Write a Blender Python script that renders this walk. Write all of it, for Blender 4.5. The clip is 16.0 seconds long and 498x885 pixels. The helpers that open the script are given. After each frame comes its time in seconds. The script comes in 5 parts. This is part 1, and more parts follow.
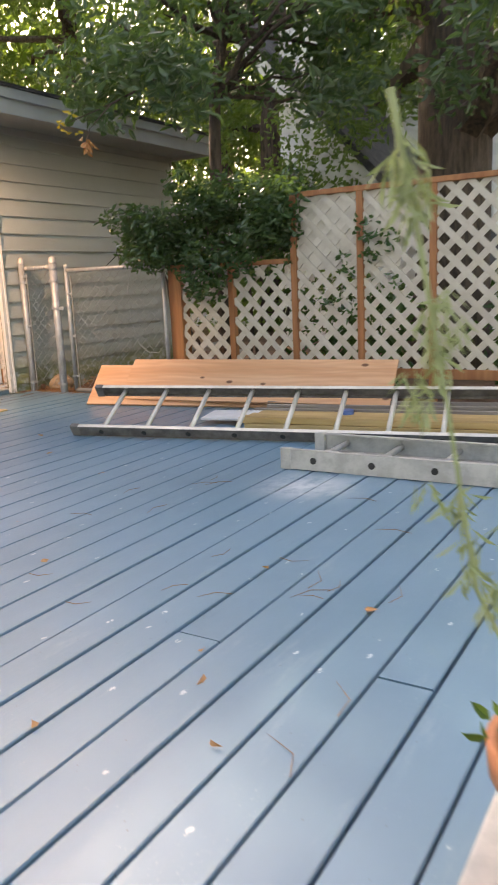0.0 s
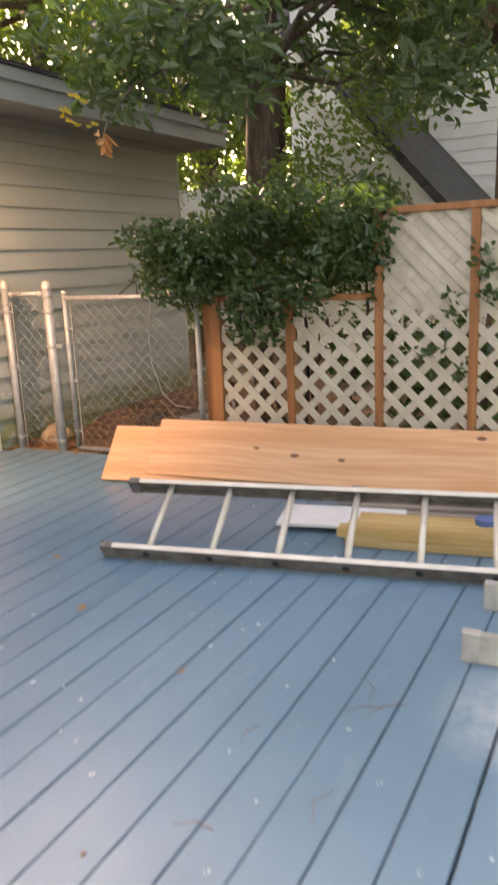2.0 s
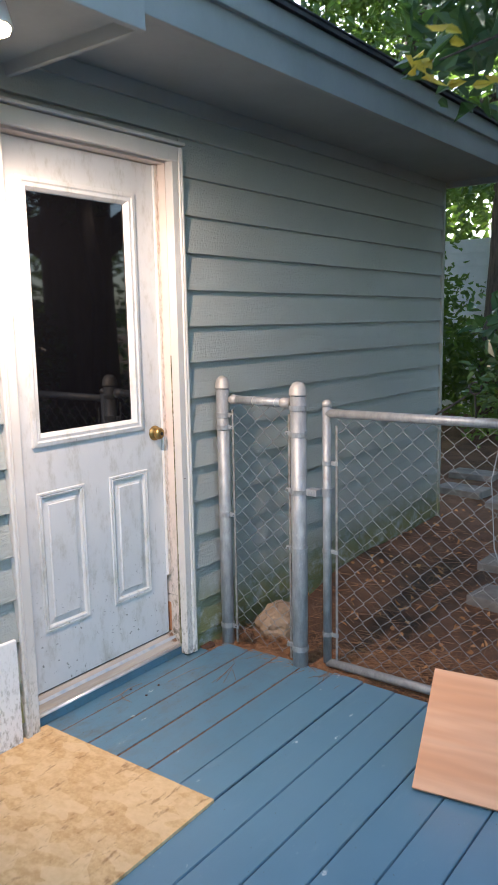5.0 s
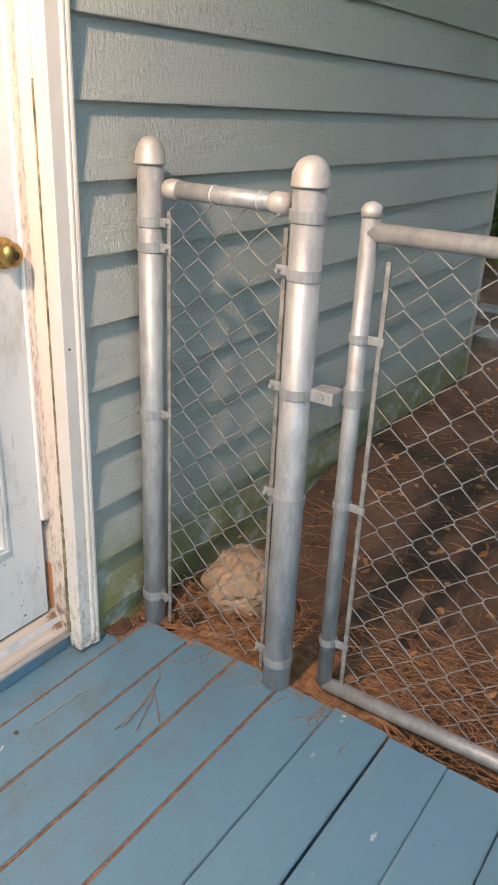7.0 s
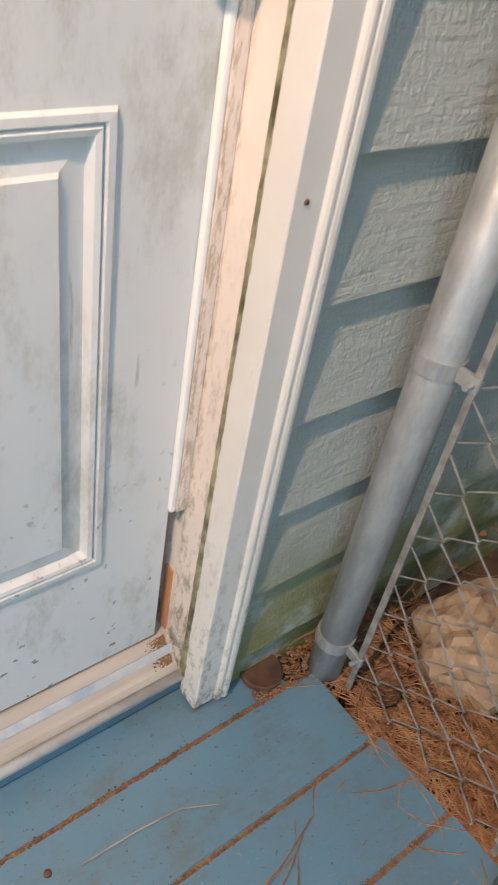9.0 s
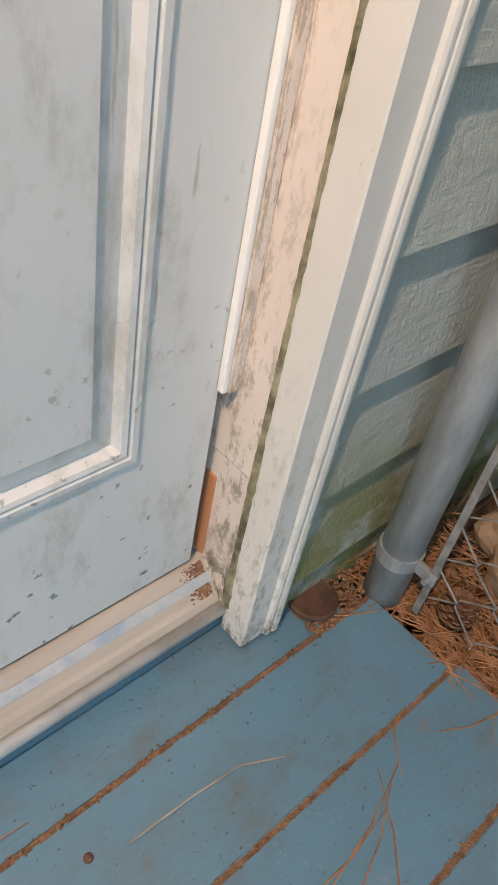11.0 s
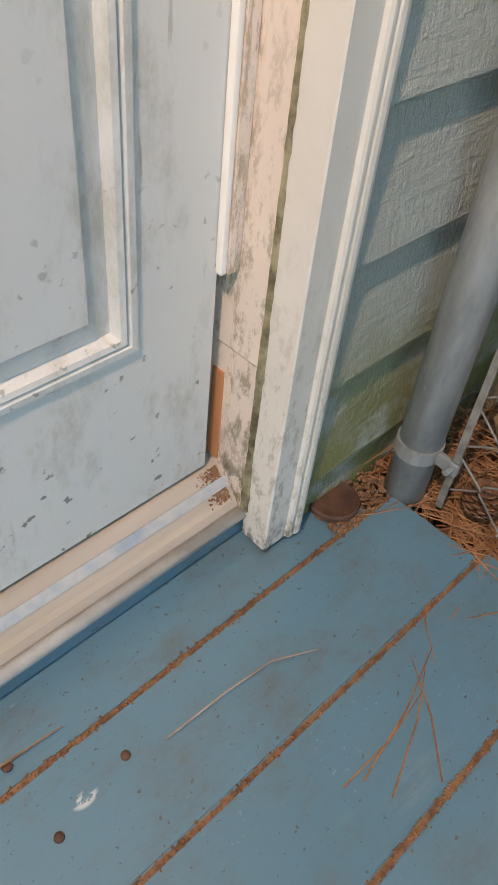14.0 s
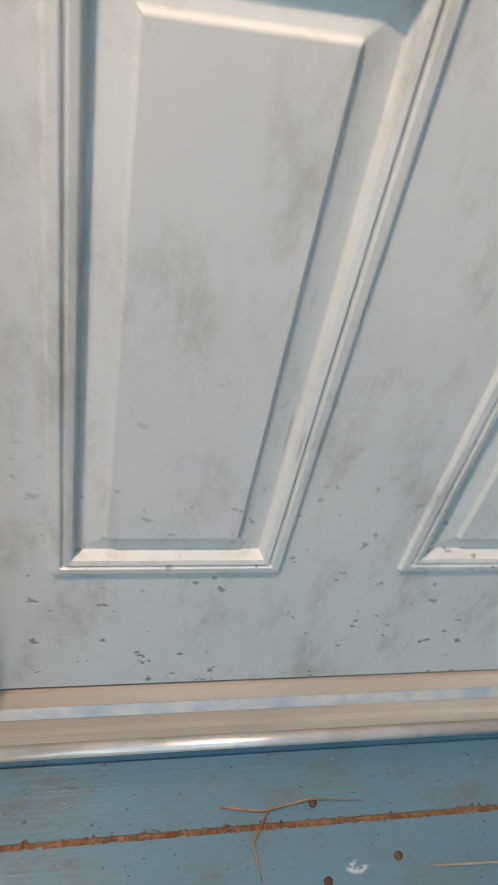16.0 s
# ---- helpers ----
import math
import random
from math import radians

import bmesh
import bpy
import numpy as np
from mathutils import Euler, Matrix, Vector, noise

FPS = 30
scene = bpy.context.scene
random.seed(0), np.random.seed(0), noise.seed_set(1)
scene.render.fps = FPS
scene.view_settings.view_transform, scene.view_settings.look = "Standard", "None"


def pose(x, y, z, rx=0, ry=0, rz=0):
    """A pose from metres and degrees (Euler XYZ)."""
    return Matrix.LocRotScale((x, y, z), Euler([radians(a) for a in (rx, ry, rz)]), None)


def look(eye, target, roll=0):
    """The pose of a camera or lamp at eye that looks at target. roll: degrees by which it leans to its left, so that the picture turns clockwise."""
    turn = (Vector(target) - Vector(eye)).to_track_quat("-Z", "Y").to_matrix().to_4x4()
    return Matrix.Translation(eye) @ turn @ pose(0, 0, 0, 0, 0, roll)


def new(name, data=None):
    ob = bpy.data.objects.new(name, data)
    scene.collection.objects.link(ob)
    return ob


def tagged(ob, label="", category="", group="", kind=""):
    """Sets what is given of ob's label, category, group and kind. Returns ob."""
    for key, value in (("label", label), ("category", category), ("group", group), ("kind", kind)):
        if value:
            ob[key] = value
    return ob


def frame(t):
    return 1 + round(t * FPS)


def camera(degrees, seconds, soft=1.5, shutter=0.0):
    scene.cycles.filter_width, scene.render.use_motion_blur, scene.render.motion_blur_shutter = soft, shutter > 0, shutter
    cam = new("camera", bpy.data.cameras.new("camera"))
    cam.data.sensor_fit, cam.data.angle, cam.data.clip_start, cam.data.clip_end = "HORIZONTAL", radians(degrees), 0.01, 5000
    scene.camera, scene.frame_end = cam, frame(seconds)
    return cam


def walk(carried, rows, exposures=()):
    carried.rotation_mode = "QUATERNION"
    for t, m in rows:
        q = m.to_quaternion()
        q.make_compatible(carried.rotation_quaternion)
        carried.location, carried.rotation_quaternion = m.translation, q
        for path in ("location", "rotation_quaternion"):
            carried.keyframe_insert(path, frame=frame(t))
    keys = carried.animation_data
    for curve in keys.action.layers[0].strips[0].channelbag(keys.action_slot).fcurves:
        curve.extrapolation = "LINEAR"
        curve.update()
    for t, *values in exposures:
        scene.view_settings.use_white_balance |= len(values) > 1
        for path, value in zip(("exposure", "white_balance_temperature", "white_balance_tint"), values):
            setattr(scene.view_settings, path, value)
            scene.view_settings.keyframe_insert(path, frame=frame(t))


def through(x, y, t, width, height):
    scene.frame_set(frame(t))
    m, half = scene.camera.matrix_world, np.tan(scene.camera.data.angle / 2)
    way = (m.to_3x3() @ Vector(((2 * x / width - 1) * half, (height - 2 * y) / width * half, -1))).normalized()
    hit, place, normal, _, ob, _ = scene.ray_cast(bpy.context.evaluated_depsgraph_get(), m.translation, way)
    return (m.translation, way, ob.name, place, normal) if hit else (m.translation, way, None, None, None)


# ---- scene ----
cam = camera(36.4, 16.0, shutter=0.3)
PATH = [
    (0, (5.609, -4.275, 0.936), (4.589, -2.605, 0.521), -2.6),
    (0.5, (5.233, -4.085, 1.011), (4.183, -2.461, 0.503), -1.5),
    (1, (4.833, -3.921, 1.071), (3.782, -2.298, 0.559), -0.1),
    (1.5, (4.512, -3.64, 1.198), (3.612, -2.002, 0.485), -0.3),
    (2, (4.27, -3.306, 1.322), (3.352, -1.592, 0.852), -2.6),
    (2.5, (4.005, -3.089, 1.446), (2.97, -1.417, 1.079), -5.0),
    (3, (3.637, -2.803, 1.445), (2.605, -1.12, 1.126), -6.3),
    (3.5, (3.269, -2.526, 1.516), (2.134, -0.909, 1.206), -4.4),
    (4, (2.883, -2.284, 1.538), (1.737, -0.675, 1.225), -4.7),
    (4.5, (2.54, -2.006, 1.522), (1.359, -0.415, 1.25), -3.2),
    (5, (2.211, -1.743, 1.485), (1.009, -0.176, 1.171), -1.1),
    (5.2, (2.068, -1.617, 1.49), (0.992, 0.022, 1.096), -1.4),
    (7.5, (1.047, -0.221, 1.271), (0.027, 1.249, 0.378), 3.1),
    (8, (0.825, -0.079, 1.239), (-0.16, 1.341, 0.232), 4.9),
    (8.5, (0.603, 0.111, 1.146), (-0.389, 1.372, -0.049), 10.9),
    (9, (0.465, 0.207, 1.067), (-0.641, 1.282, -0.207), 11.2),
    (9.5, (0.401, 0.179, 0.964), (-0.67, 1.255, -0.339), 11.4),
    (11.8, (0.324, 0.202, 0.833), (-0.615, 1.359, -0.501), 12.2),
    (12, (0.335, 0.202, 0.841), (-0.626, 1.355, -0.481), 11.2),
    (12.5, (0.364, 0.234, 0.827), (-0.575, 1.42, -0.481), 8.3),
    (13, (0.363, 0.232, 0.829), (-0.558, 1.422, -0.488), 8.4),
    (13.5, (0.366, 0.219, 0.82), (-0.585, 1.374, -0.507), 7.3),
    (14, (0.368, 0.184, 0.771), (-0.566, 1.249, -0.64), 6.9),
    (14.5, (0.362, 0.184, 0.791), (-0.59, 1.208, -0.639), 6.3),
    (15, (0.37, 0.169, 0.808), (-0.7, 1.137, -0.576), 7.8),
    (15.5, (0.327, 0.034, 0.806), (-0.981, 0.755, -0.524), 11.2),
    (16, (0.365, -0.021, 0.939), (-1.037, 0.405, -0.422), 13.3),
]
EXPOSURES = [(0.0, 2.8, 9600, 25), (1.5, 2.95, 11400, 29), (2.5, 3.05, 11000, 28), (3.5, 2.9, 8700, 21), (5.0, 2.5, 6200, 12), (7.5, 2.9, 7300, 13), (9.0, 2.6, 7100, 12), (13.0, 2.5, 7300, 11), (14.5, 2.5, 7300, 10), (16.0, 2.3, 7000, 7)]
walk(cam, [(t, look(eye, target, roll)) for t, eye, target, roll in PATH], EXPOSURES)

# ---------------------------------------------------------------- light
world = bpy.data.worlds.new("sky")
scene.world = world
world.use_nodes = True
wn = world.node_tree.nodes
sky = wn.new("ShaderNodeTexSky")
sky.sky_type = 'NISHITA'
sky.sun_disc = False
SUN_AZ, SUN_EL = 297.0, 29.0          # degrees clockwise from +y, and above the horizon
sky.sun_elevation, sky.sun_rotation = radians(SUN_EL), radians(SUN_AZ)
sky.dust_density = 2.0
wn["Background"].inputs[1].default_value = 0.15
world.node_tree.links.new(sky.outputs[0], wn["Background"].inputs[0])
sun_data = bpy.data.lights.new("sun", 'SUN')
sun_data.energy, sun_data.angle, sun_data.color = 2.0, radians(0.5), (1.0, 0.93, 0.82)
sun = new("sun", sun_data)
_sd = Vector((math.sin(radians(SUN_AZ)) * math.cos(radians(SUN_EL)), math.cos(radians(SUN_AZ)) * math.cos(radians(SUN_EL)), math.sin(radians(SUN_EL))))
sun.matrix_world = look(_sd * 60, (0, 0, 0))

# ---------------------------------------------------------------- materials


class Nodes:
    """Short hand for node materials; textures lie in world metres."""

    def __init__(self, name, rough=0.6, metal=0.0, spec=0.5):
        self.mat = bpy.data.materials.new(name)
        self.mat.use_nodes = True
        self.tree = self.mat.node_tree
        self.bsdf = self.tree.nodes["Principled BSDF"]
        self.bsdf.inputs["Roughness"].default_value = rough
        self.bsdf.inputs["Metallic"].default_value = metal
        self.bsdf.inputs["Specular IOR Level"].default_value = spec
        self.pos = self.add("ShaderNodeNewGeometry").outputs["Position"]

    def add(self, kind, operation="", data_type="", wave_type="", bands_direction=""):
        node = self.tree.nodes.new(kind)
        if operation:
            node.operation = operation
        if data_type:
            node.data_type = data_type
        if wave_type:
            node.wave_type, node.bands_direction = wave_type, bands_direction
        return node

    def wire(self, a, b):
        self.tree.links.new(a, b)

    def scaled(self, sx, sy, sz, shift=True):
        m = self.add("ShaderNodeMapping")
        m.inputs["Scale"].default_value = (sx, sy, sz)
        self.wire(self.pos, m.inputs["Vector"])
        if shift:
            info = self.add("ShaderNodeObjectInfo")
            mul = self.add("ShaderNodeMath", operation='MULTIPLY')
            mul.inputs[1].default_value = 37.0
            self.wire(info.outputs["Random"], mul.inputs[0])
            self.wire(mul.outputs[0], m.inputs["Location"])
        return m.outputs[0]

    def noise(self, scale=(1, 1, 1), detail=5.0, rough=0.6, shift=True):
        n = self.add("ShaderNodeTexNoise")
        n.inputs["Scale"].default_value = 1.0
        n.inputs["Detail"].default_value = detail
        n.inputs["Roughness"].default_value = rough
        self.wire(self.scaled(*scale, shift=shift), n.inputs["Vector"])
        return n.outputs["Fac"]

    def spots(self, scale, size):
        """1 inside small round spots, 0 outside."""
        v = self.add("ShaderNodeTexVoronoi")
        v.inputs["Scale"].default_value = 1.0
        self.wire(self.scaled(*scale), v.inputs["Vector"])
        return self.ramp(v.outputs["Distance"], size, size * 0.6)

    def ramp(self, fac, lo, hi):
        r = self.add("ShaderNodeMapRange")
        r.interpolation_type = 'SMOOTHSTEP'
        r.inputs["From Min"].default_value, r.inputs["From Max"].default_value = min(lo, hi), max(lo, hi)
        if lo > hi:
            r.inputs["To Min"].default_value, r.inputs["To Max"].default_value = 1.0, 0.0
        self.wire(fac, r.inputs["Value"])
        return r.outputs[0]

    def math(self, op, a, b):
        m = self.add("ShaderNodeMath", operation=op)
        for k, v in enumerate((a, b)):
            if isinstance(v, (int, float)):
                m.inputs[k].default_value = v
            else:
                self.wire(v, m.inputs[k])
        return m.outputs[0]

    def mix(self, fac, a, b):
        m = self.add("ShaderNodeMix", data_type='RGBA')
        if isinstance(fac, (int, float)):
            m.inputs["Factor"].default_value = fac
        else:
            self.wire(fac, m.inputs["Factor"])
        for key, v in ((6, a), (7, b)):
            if isinstance(v, tuple):
                m.inputs[key].default_value = (*v, 1.0)
            else:
                self.wire(v, m.inputs[key])
        return m.outputs[2]

    def near(self, axis, at, reach):
        """1 at a coordinate, falling to 0 within reach."""
        s = self.add("ShaderNodeSeparateXYZ")
        self.wire(self.pos, s.inputs[0])
        d = self.math('ABSOLUTE', self.math('SUBTRACT', s.outputs[axis], at), 0)
        return self.ramp(d, reach, 0.0)

    def random(self):
        return self.add("ShaderNodeObjectInfo").outputs["Random"]

    def island(self):
        return self.add("ShaderNodeNewGeometry").outputs["Random Per Island"]

    def colour(self, c):
        self.wire(c, self.bsdf.inputs["Base Color"])

    def bump(self, height, strength=0.3, distance=0.002):
        b = self.add("ShaderNodeBump")
        b.inputs["Strength"].default_value, b.inputs["Distance"].default_value = strength, distance
        self.wire(height, b.inputs["Height"])
        self.wire(b.outputs[0], self.bsdf.inputs["Normal"])

    def roughness(self, fac, lo, hi):
        m = self.add("ShaderNodeMapRange")
        m.inputs["To Min"].default_value, m.inputs["To Max"].default_value = lo, hi
        self.wire(fac, m.inputs["Value"])
        self.wire(m.outputs[0], self.bsdf.inputs["Roughness"])


def deck_paint():
    n = Nodes("deck_paint", 0.4, 0.0, 0.85)
    big, grain = n.noise((0.9, 0.9, 0.9), shift=False), n.noise((160, 7, 60), 6)
    c = n.mix(n.ramp(big, 0.3, 0.7), (0.086, 0.188, 0.252), (0.110, 0.224, 0.300))
    c = n.mix(n.math('MULTIPLY', n.random(), 0.35), c, (0.120, 0.238, 0.312))
    scuff = n.math('MULTIPLY', n.ramp(n.noise((9, 2.0, 9), 7, 0.75), 0.55, 0.75), 0.45)
    c = n.mix(scuff, c, (0.24, 0.33, 0.37))
    worn = n.math('MULTIPLY', n.ramp(grain, 0.64, 0.72), n.ramp(n.noise((3, 1.2, 3)), 0.52, 0.66))
    c = n.mix(n.math('MULTIPLY', worn, 0.6), c, (0.055, 0.075, 0.085))
    c = n.mix(n.math('MULTIPLY', n.math('MULTIPLY', n.spots((11, 6, 10), 0.10), n.ramp(n.noise((85, 50, 60), 4, 0.65, False), 0.47, 0.53)), 0.75), c, (0.62, 0.66, 0.66))
    c = n.mix(n.math('MULTIPLY', n.spots((25, 19, 10), 0.05), 0.8), c, (0.055, 0.045, 0.035))
    dirt = n.math('MULTIPLY', n.near(0, 0.0, 0.95), n.ramp(n.noise((9, 6, 9), 8, 0.78, False), 0.44, 0.72))
    c = n.mix(n.math('MULTIPLY', dirt, 0.7), c, (0.115, 0.105, 0.075))
    fleck = n.math('MULTIPLY', n.ramp(n.noise((150, 110, 90), 4, 0.6, False), 0.64, 0.69), n.near(0, 0.0, 1.3))
    c = n.mix(n.math('MULTIPLY', fleck, 0.8), c, (0.06, 0.045, 0.03))
    chalk = n.math('MULTIPLY', n.ramp(n.noise((220, 80, 90), 5, 0.65, False), 0.61, 0.68), n.ramp(n.noise((6, 6, 6), 5, 0.65, False), 0.52, 0.64))
    c = n.mix(n.math('MULTIPLY', chalk, 0.6), c, (0.33, 0.40, 0.42))
    # whitish blotch broken up by noise, centred near x 4.07, y -1.27
    pale_patch = n.math('MULTIPLY', n.math('MULTIPLY', n.near(0, 4.07, 0.34), n.near(1, -1.27, 0.30)), n.ramp(n.noise((7, 5, 5), 6, 0.7, False), 0.3, 0.6))
    c = n.mix(n.math('MULTIPLY', pale_patch, 0.8), c, (0.60, 0.63, 0.63))
    n.colour(c)
    n.roughness(n.noise((6, 3, 6)), 0.24, 0.46)
    n.bump(n.math('ADD', grain, n.math('MULTIPLY', n.noise((40, 30, 40)), 0.6)), 0.35, 0.0015)
    return n.mat


def siding_paint():
    n = Nodes("siding_paint", 0.6)
    grain = n.noise((30, 16, 130), 6)
    c = n.mix(n.ramp(n.noise((0.8, 0.8, 0.8)), 0.3, 0.7), (0.325, 0.350, 0.325), (0.375, 0.398, 0.365))
    c = n.mix(n.math('MULTIPLY', n.ramp(n.noise((14, 5, 9), 6, 0.7), 0.6, 0.8), 0.35), c, (0.20, 0.21, 0.18))
    s = n.add("ShaderNodeSeparateXYZ")
    n.wire(n.pos, s.inputs[0])
    algae = n.math('MULTIPLY', n.ramp(s.outputs[2], 0.40, 0.08), n.ramp(n.noise((9, 9, 12), 6, 0.7, False), 0.33, 0.55))
    c = n.mix(n.math('MULTIPLY', algae, 0.9), c, (0.165, 0.170, 0.045))
    c = n.mix(n.math('MULTIPLY', n.spots((30, 22, 30), 0.04), 0.7), c, (0.07, 0.06, 0.05))
    n.colour(c)
    n.bump(n.math('ADD', grain, n.noise((9, 120, 60), 4)), 1.0, 0.0035)
    return n.mat


def trim_paint(name, a, b, dirt=(0.20, 0.18, 0.11), amount=0.6, low=0.55, flaked=None):
    n = Nodes(name, 0.45)
    c = n.mix(n.ramp(n.noise((3, 3, 3)), 0.3, 0.7), a, b)
    s = n.add("ShaderNodeSeparateXYZ")
    n.wire(n.pos, s.inputs[0])
    grime = n.math('MULTIPLY', n.ramp(s.outputs[2], low, 0.03), n.ramp(n.noise((60, 60, 26), 8, 0.75), 0.49, 0.62))
    c = n.mix(n.math('MULTIPLY', grime, amount), c, dirt)
    c = n.mix(n.math('MULTIPLY', n.ramp(n.noise((70, 70, 22), 6, 0.7), 0.66, 0.74), 0.6), c, (0.30, 0.24, 0.15))
    if flaked is not None:
        bare = n.math('MULTIPLY', n.near(0, flaked, 0.009), n.ramp(n.noise((130, 130, 30), 7, 0.75, False), 0.50, 0.57))
        c = n.mix(n.math('MULTIPLY', bare, 0.65), c, (0.33, 0.24, 0.15))
    rot = n.math('MULTIPLY', n.ramp(s.outputs[2], 0.20 if amount > 0.8 else 0.06, 0.06 if amount > 0.8 else 0.0), n.ramp(n.noise((75, 75, 45), 7, 0.75, False), 0.45, 0.58))
    c = n.mix(n.math('MULTIPLY', rot, 0.85), c, (0.075, 0.060, 0.030))
    n.colour(c)
    n.bump(n.noise((90, 90, 40), 6), 0.25, 0.001)
    return n.mat


def door_paint():
    n = Nodes("door_paint", 0.42)
    c = n.mix(n.ramp(n.noise((2.5, 2.5, 2.5), shift=False), 0.3, 0.7), (0.56, 0.58, 0.58), (0.63, 0.63, 0.615))
    grime = n.ramp(n.noise((11, 11, 5), 9, 0.78, False), 0.48, 0.70)
    c = n.mix(n.math('MULTIPLY', grime, 0.55), c, (0.30, 0.29, 0.23))
    s = n.add("ShaderNodeSeparateXYZ")
    n.wire(n.pos, s.inputs[0])
    low = n.ramp(s.outputs[2], 0.75, 0.10)
    fine = n.math('MULTIPLY', n.ramp(n.noise((55, 55, 65), 3, 0.5, False), 0.66, 0.72), low)
    c = n.mix(n.math('MULTIPLY', fine, 0.9), c, (0.13, 0.145, 0.125))
    streak = n.math('MULTIPLY', n.ramp(n.noise((95, 95, 9), 5, 0.6, False), 0.64, 0.72), n.ramp(n.noise((6, 6, 4), 4, 0.5, False), 0.5, 0.65))
    c = n.mix(n.math('MULTIPLY', streak, 0.55), c, (0.22, 0.22, 0.17))
    n.colour(c)
    n.roughness(grime, 0.36, 0.6)
    n.bump(n.noise((60, 60, 60), 4), 0.12, 0.001)
    return n.mat


def plain(name, a, b, scale=6.0, rough=0.6, metal=0.0, bump=0.2, fine=60.0, spec=0.5, detail=6.0):
    n = Nodes(name, rough, metal, spec)
    n.colour(n.mix(n.ramp(n.noise((scale,) * 3, detail, 0.65), 0.32, 0.68), a, b))
    f = n.noise((fine,) * 3, 5)
    n.roughness(f, max(0.05, rough - 0.12), min(1.0, rough + 0.12))
    n.bump(f, bump, 0.002)
    return n.mat


def wood(name, a, b, along='x', rough=0.6, knots=False, coarse=1.0):
    n = Nodes(name, rough)
    n.pos = n.add("ShaderNodeTexCoord").outputs["Object"]
    k = {'x': (1.2, 16, 16), 'y': (16, 1.2, 16), 'z': (16, 16, 1.2)}[along]
    warp = n.noise(tuple(v * coarse for v in k), 4, 0.5)
    w = n.add("ShaderNodeTexWave", wave_type='BANDS', bands_direction='Y' if along == 'x' else 'X')
    w.inputs["Scale"].default_value, w.inputs["Distortion"].default_value = 7.0, 13.0
    w.inputs["Detail"].default_value = 3.0
    w.inputs["Detail Scale"].default_value = 0.8
    n.wire(n.scaled(*[0.25 if v < 5 else 1.1 for v in k]), w.inputs["Vector"])
    c = n.mix(n.ramp(warp, 0.3, 0.7), a, b)
    c = n.mix(n.math('MULTIPLY', w.outputs["Fac"], 0.22), c, tuple(v * 0.72 for v in a))
    if knots:
        c = n.mix(n.spots((3.4, 6.5, 3.0), 0.12), c, (0.17, 0.07, 0.03))
    n.colour(c)
    n.bump(n.noise(tuple(v * 6 for v in k), 5), 0.3, 0.001)
    return n.mat


def strand_board():
    n = Nodes("strand_board", 0.65)
    v = n.add("ShaderNodeTexVoronoi")
    v.inputs["Scale"].default_value = 1.0
    n.wire(n.scaled(13, 22, 10), v.inputs["Vector"])
    c = n.mix(n.ramp(n.noise((30, 40, 20), 6, 0.7), 0.3, 0.7), (0.50, 0.30, 0.12), (0.68, 0.47, 0.23))
    c = n.mix(n.math('MULTIPLY', n.ramp(v.outputs["Color"], 0.3, 0.8), 0.6), c, (0.72, 0.52, 0.28))
    c = n.mix(n.math('MULTIPLY', n.ramp(n.noise((34, 12, 20), 5, 0.7), 0.57, 0.70), 0.75), c, (0.27, 0.14, 0.05))
    n.colour(c)
    n.bump(n.noise((50, 70, 30), 5), 0.4, 0.002)
    return n.mat


def leaf_mat(name, a, b, back, through=0.35, rough=0.4):
    n = Nodes(name, rough, spec=0.6)
    c = n.mix(n.island(), a, b)
    n.colour(c)
    tr = n.add("ShaderNodeBsdfTranslucent")
    tr.inputs["Color"].default_value = (*back, 1)
    mx = n.add("ShaderNodeMixShader")
    mx.inputs[0].default_value = through
    n.wire(n.bsdf.outputs[0], mx.inputs[1])
    n.wire(tr.outputs[0], mx.inputs[2])
    n.wire(mx.outputs[0], n.tree.nodes["Material Output"].inputs["Surface"])
    return n.mat


def bark(name, a, b):
    n = Nodes(name, 0.9)
    f = n.noise((22, 22, 4), 8, 0.7)
    n.colour(n.mix(n.ramp(f, 0.35, 0.65), a, b))
    n.bump(f, 0.9, 0.02)
    return n.mat


def ground_mat():
    n = Nodes("soil", 0.95)
    c = n.mix(n.ramp(n.noise((3, 3, 3), 8, 0.7, False), 0.35, 0.65), (0.11, 0.062, 0.038), (0.20, 0.11, 0.066))
    c = n.mix(n.math('MULTIPLY', n.ramp(n.noise((40, 40, 40), 6, 0.7, False), 0.55, 0.7), 0.6), c, (0.28, 0.15, 0.08))
    c = n.mix(n.math('MULTIPLY', n.ramp(n.noise((13, 13, 13), 6, 0.7, False), 0.6, 0.72), 0.7), c, (0.035, 0.024, 0.018))
    n.colour(c)
    n.bump(n.noise((25, 25, 25), 8, 0.75, False), 0.9, 0.02)
    return n.mat


def zinc():
    n = Nodes("galvanised_steel", 0.5, 0.45)
    c = n.mix(n.ramp(n.noise((40, 40, 12), 6, 0.7, False), 0.3, 0.7), (0.275, 0.292, 0.297), (0.41, 0.425, 0.425))
    c = n.mix(n.math('MULTIPLY', n.ramp(n.noise((90, 90, 25), 5, 0.6, False), 0.63, 0.72), 0.5), c, (0.64, 0.63, 0.60))
    c = n.mix(n.math('MULTIPLY', n.ramp(n.noise((11, 11, 8), 6, 0.7, False), 0.62, 0.76), 0.5), c, (0.27, 0.23, 0.18))
    n.colour(c)
    n.roughness(n.noise((60, 60, 20), 5, 0.6, False), 0.40, 0.62)
    n.bump(n.noise((120, 120, 60), 4, 0.6, False), 0.15, 0.001)
    return n.mat


def glass_dark():
    n = Nodes("dark_glass", 0.03, spec=0.6)
    n.bsdf.inputs["Base Color"].default_value = (0.004, 0.004, 0.005, 1)
    return n.mat


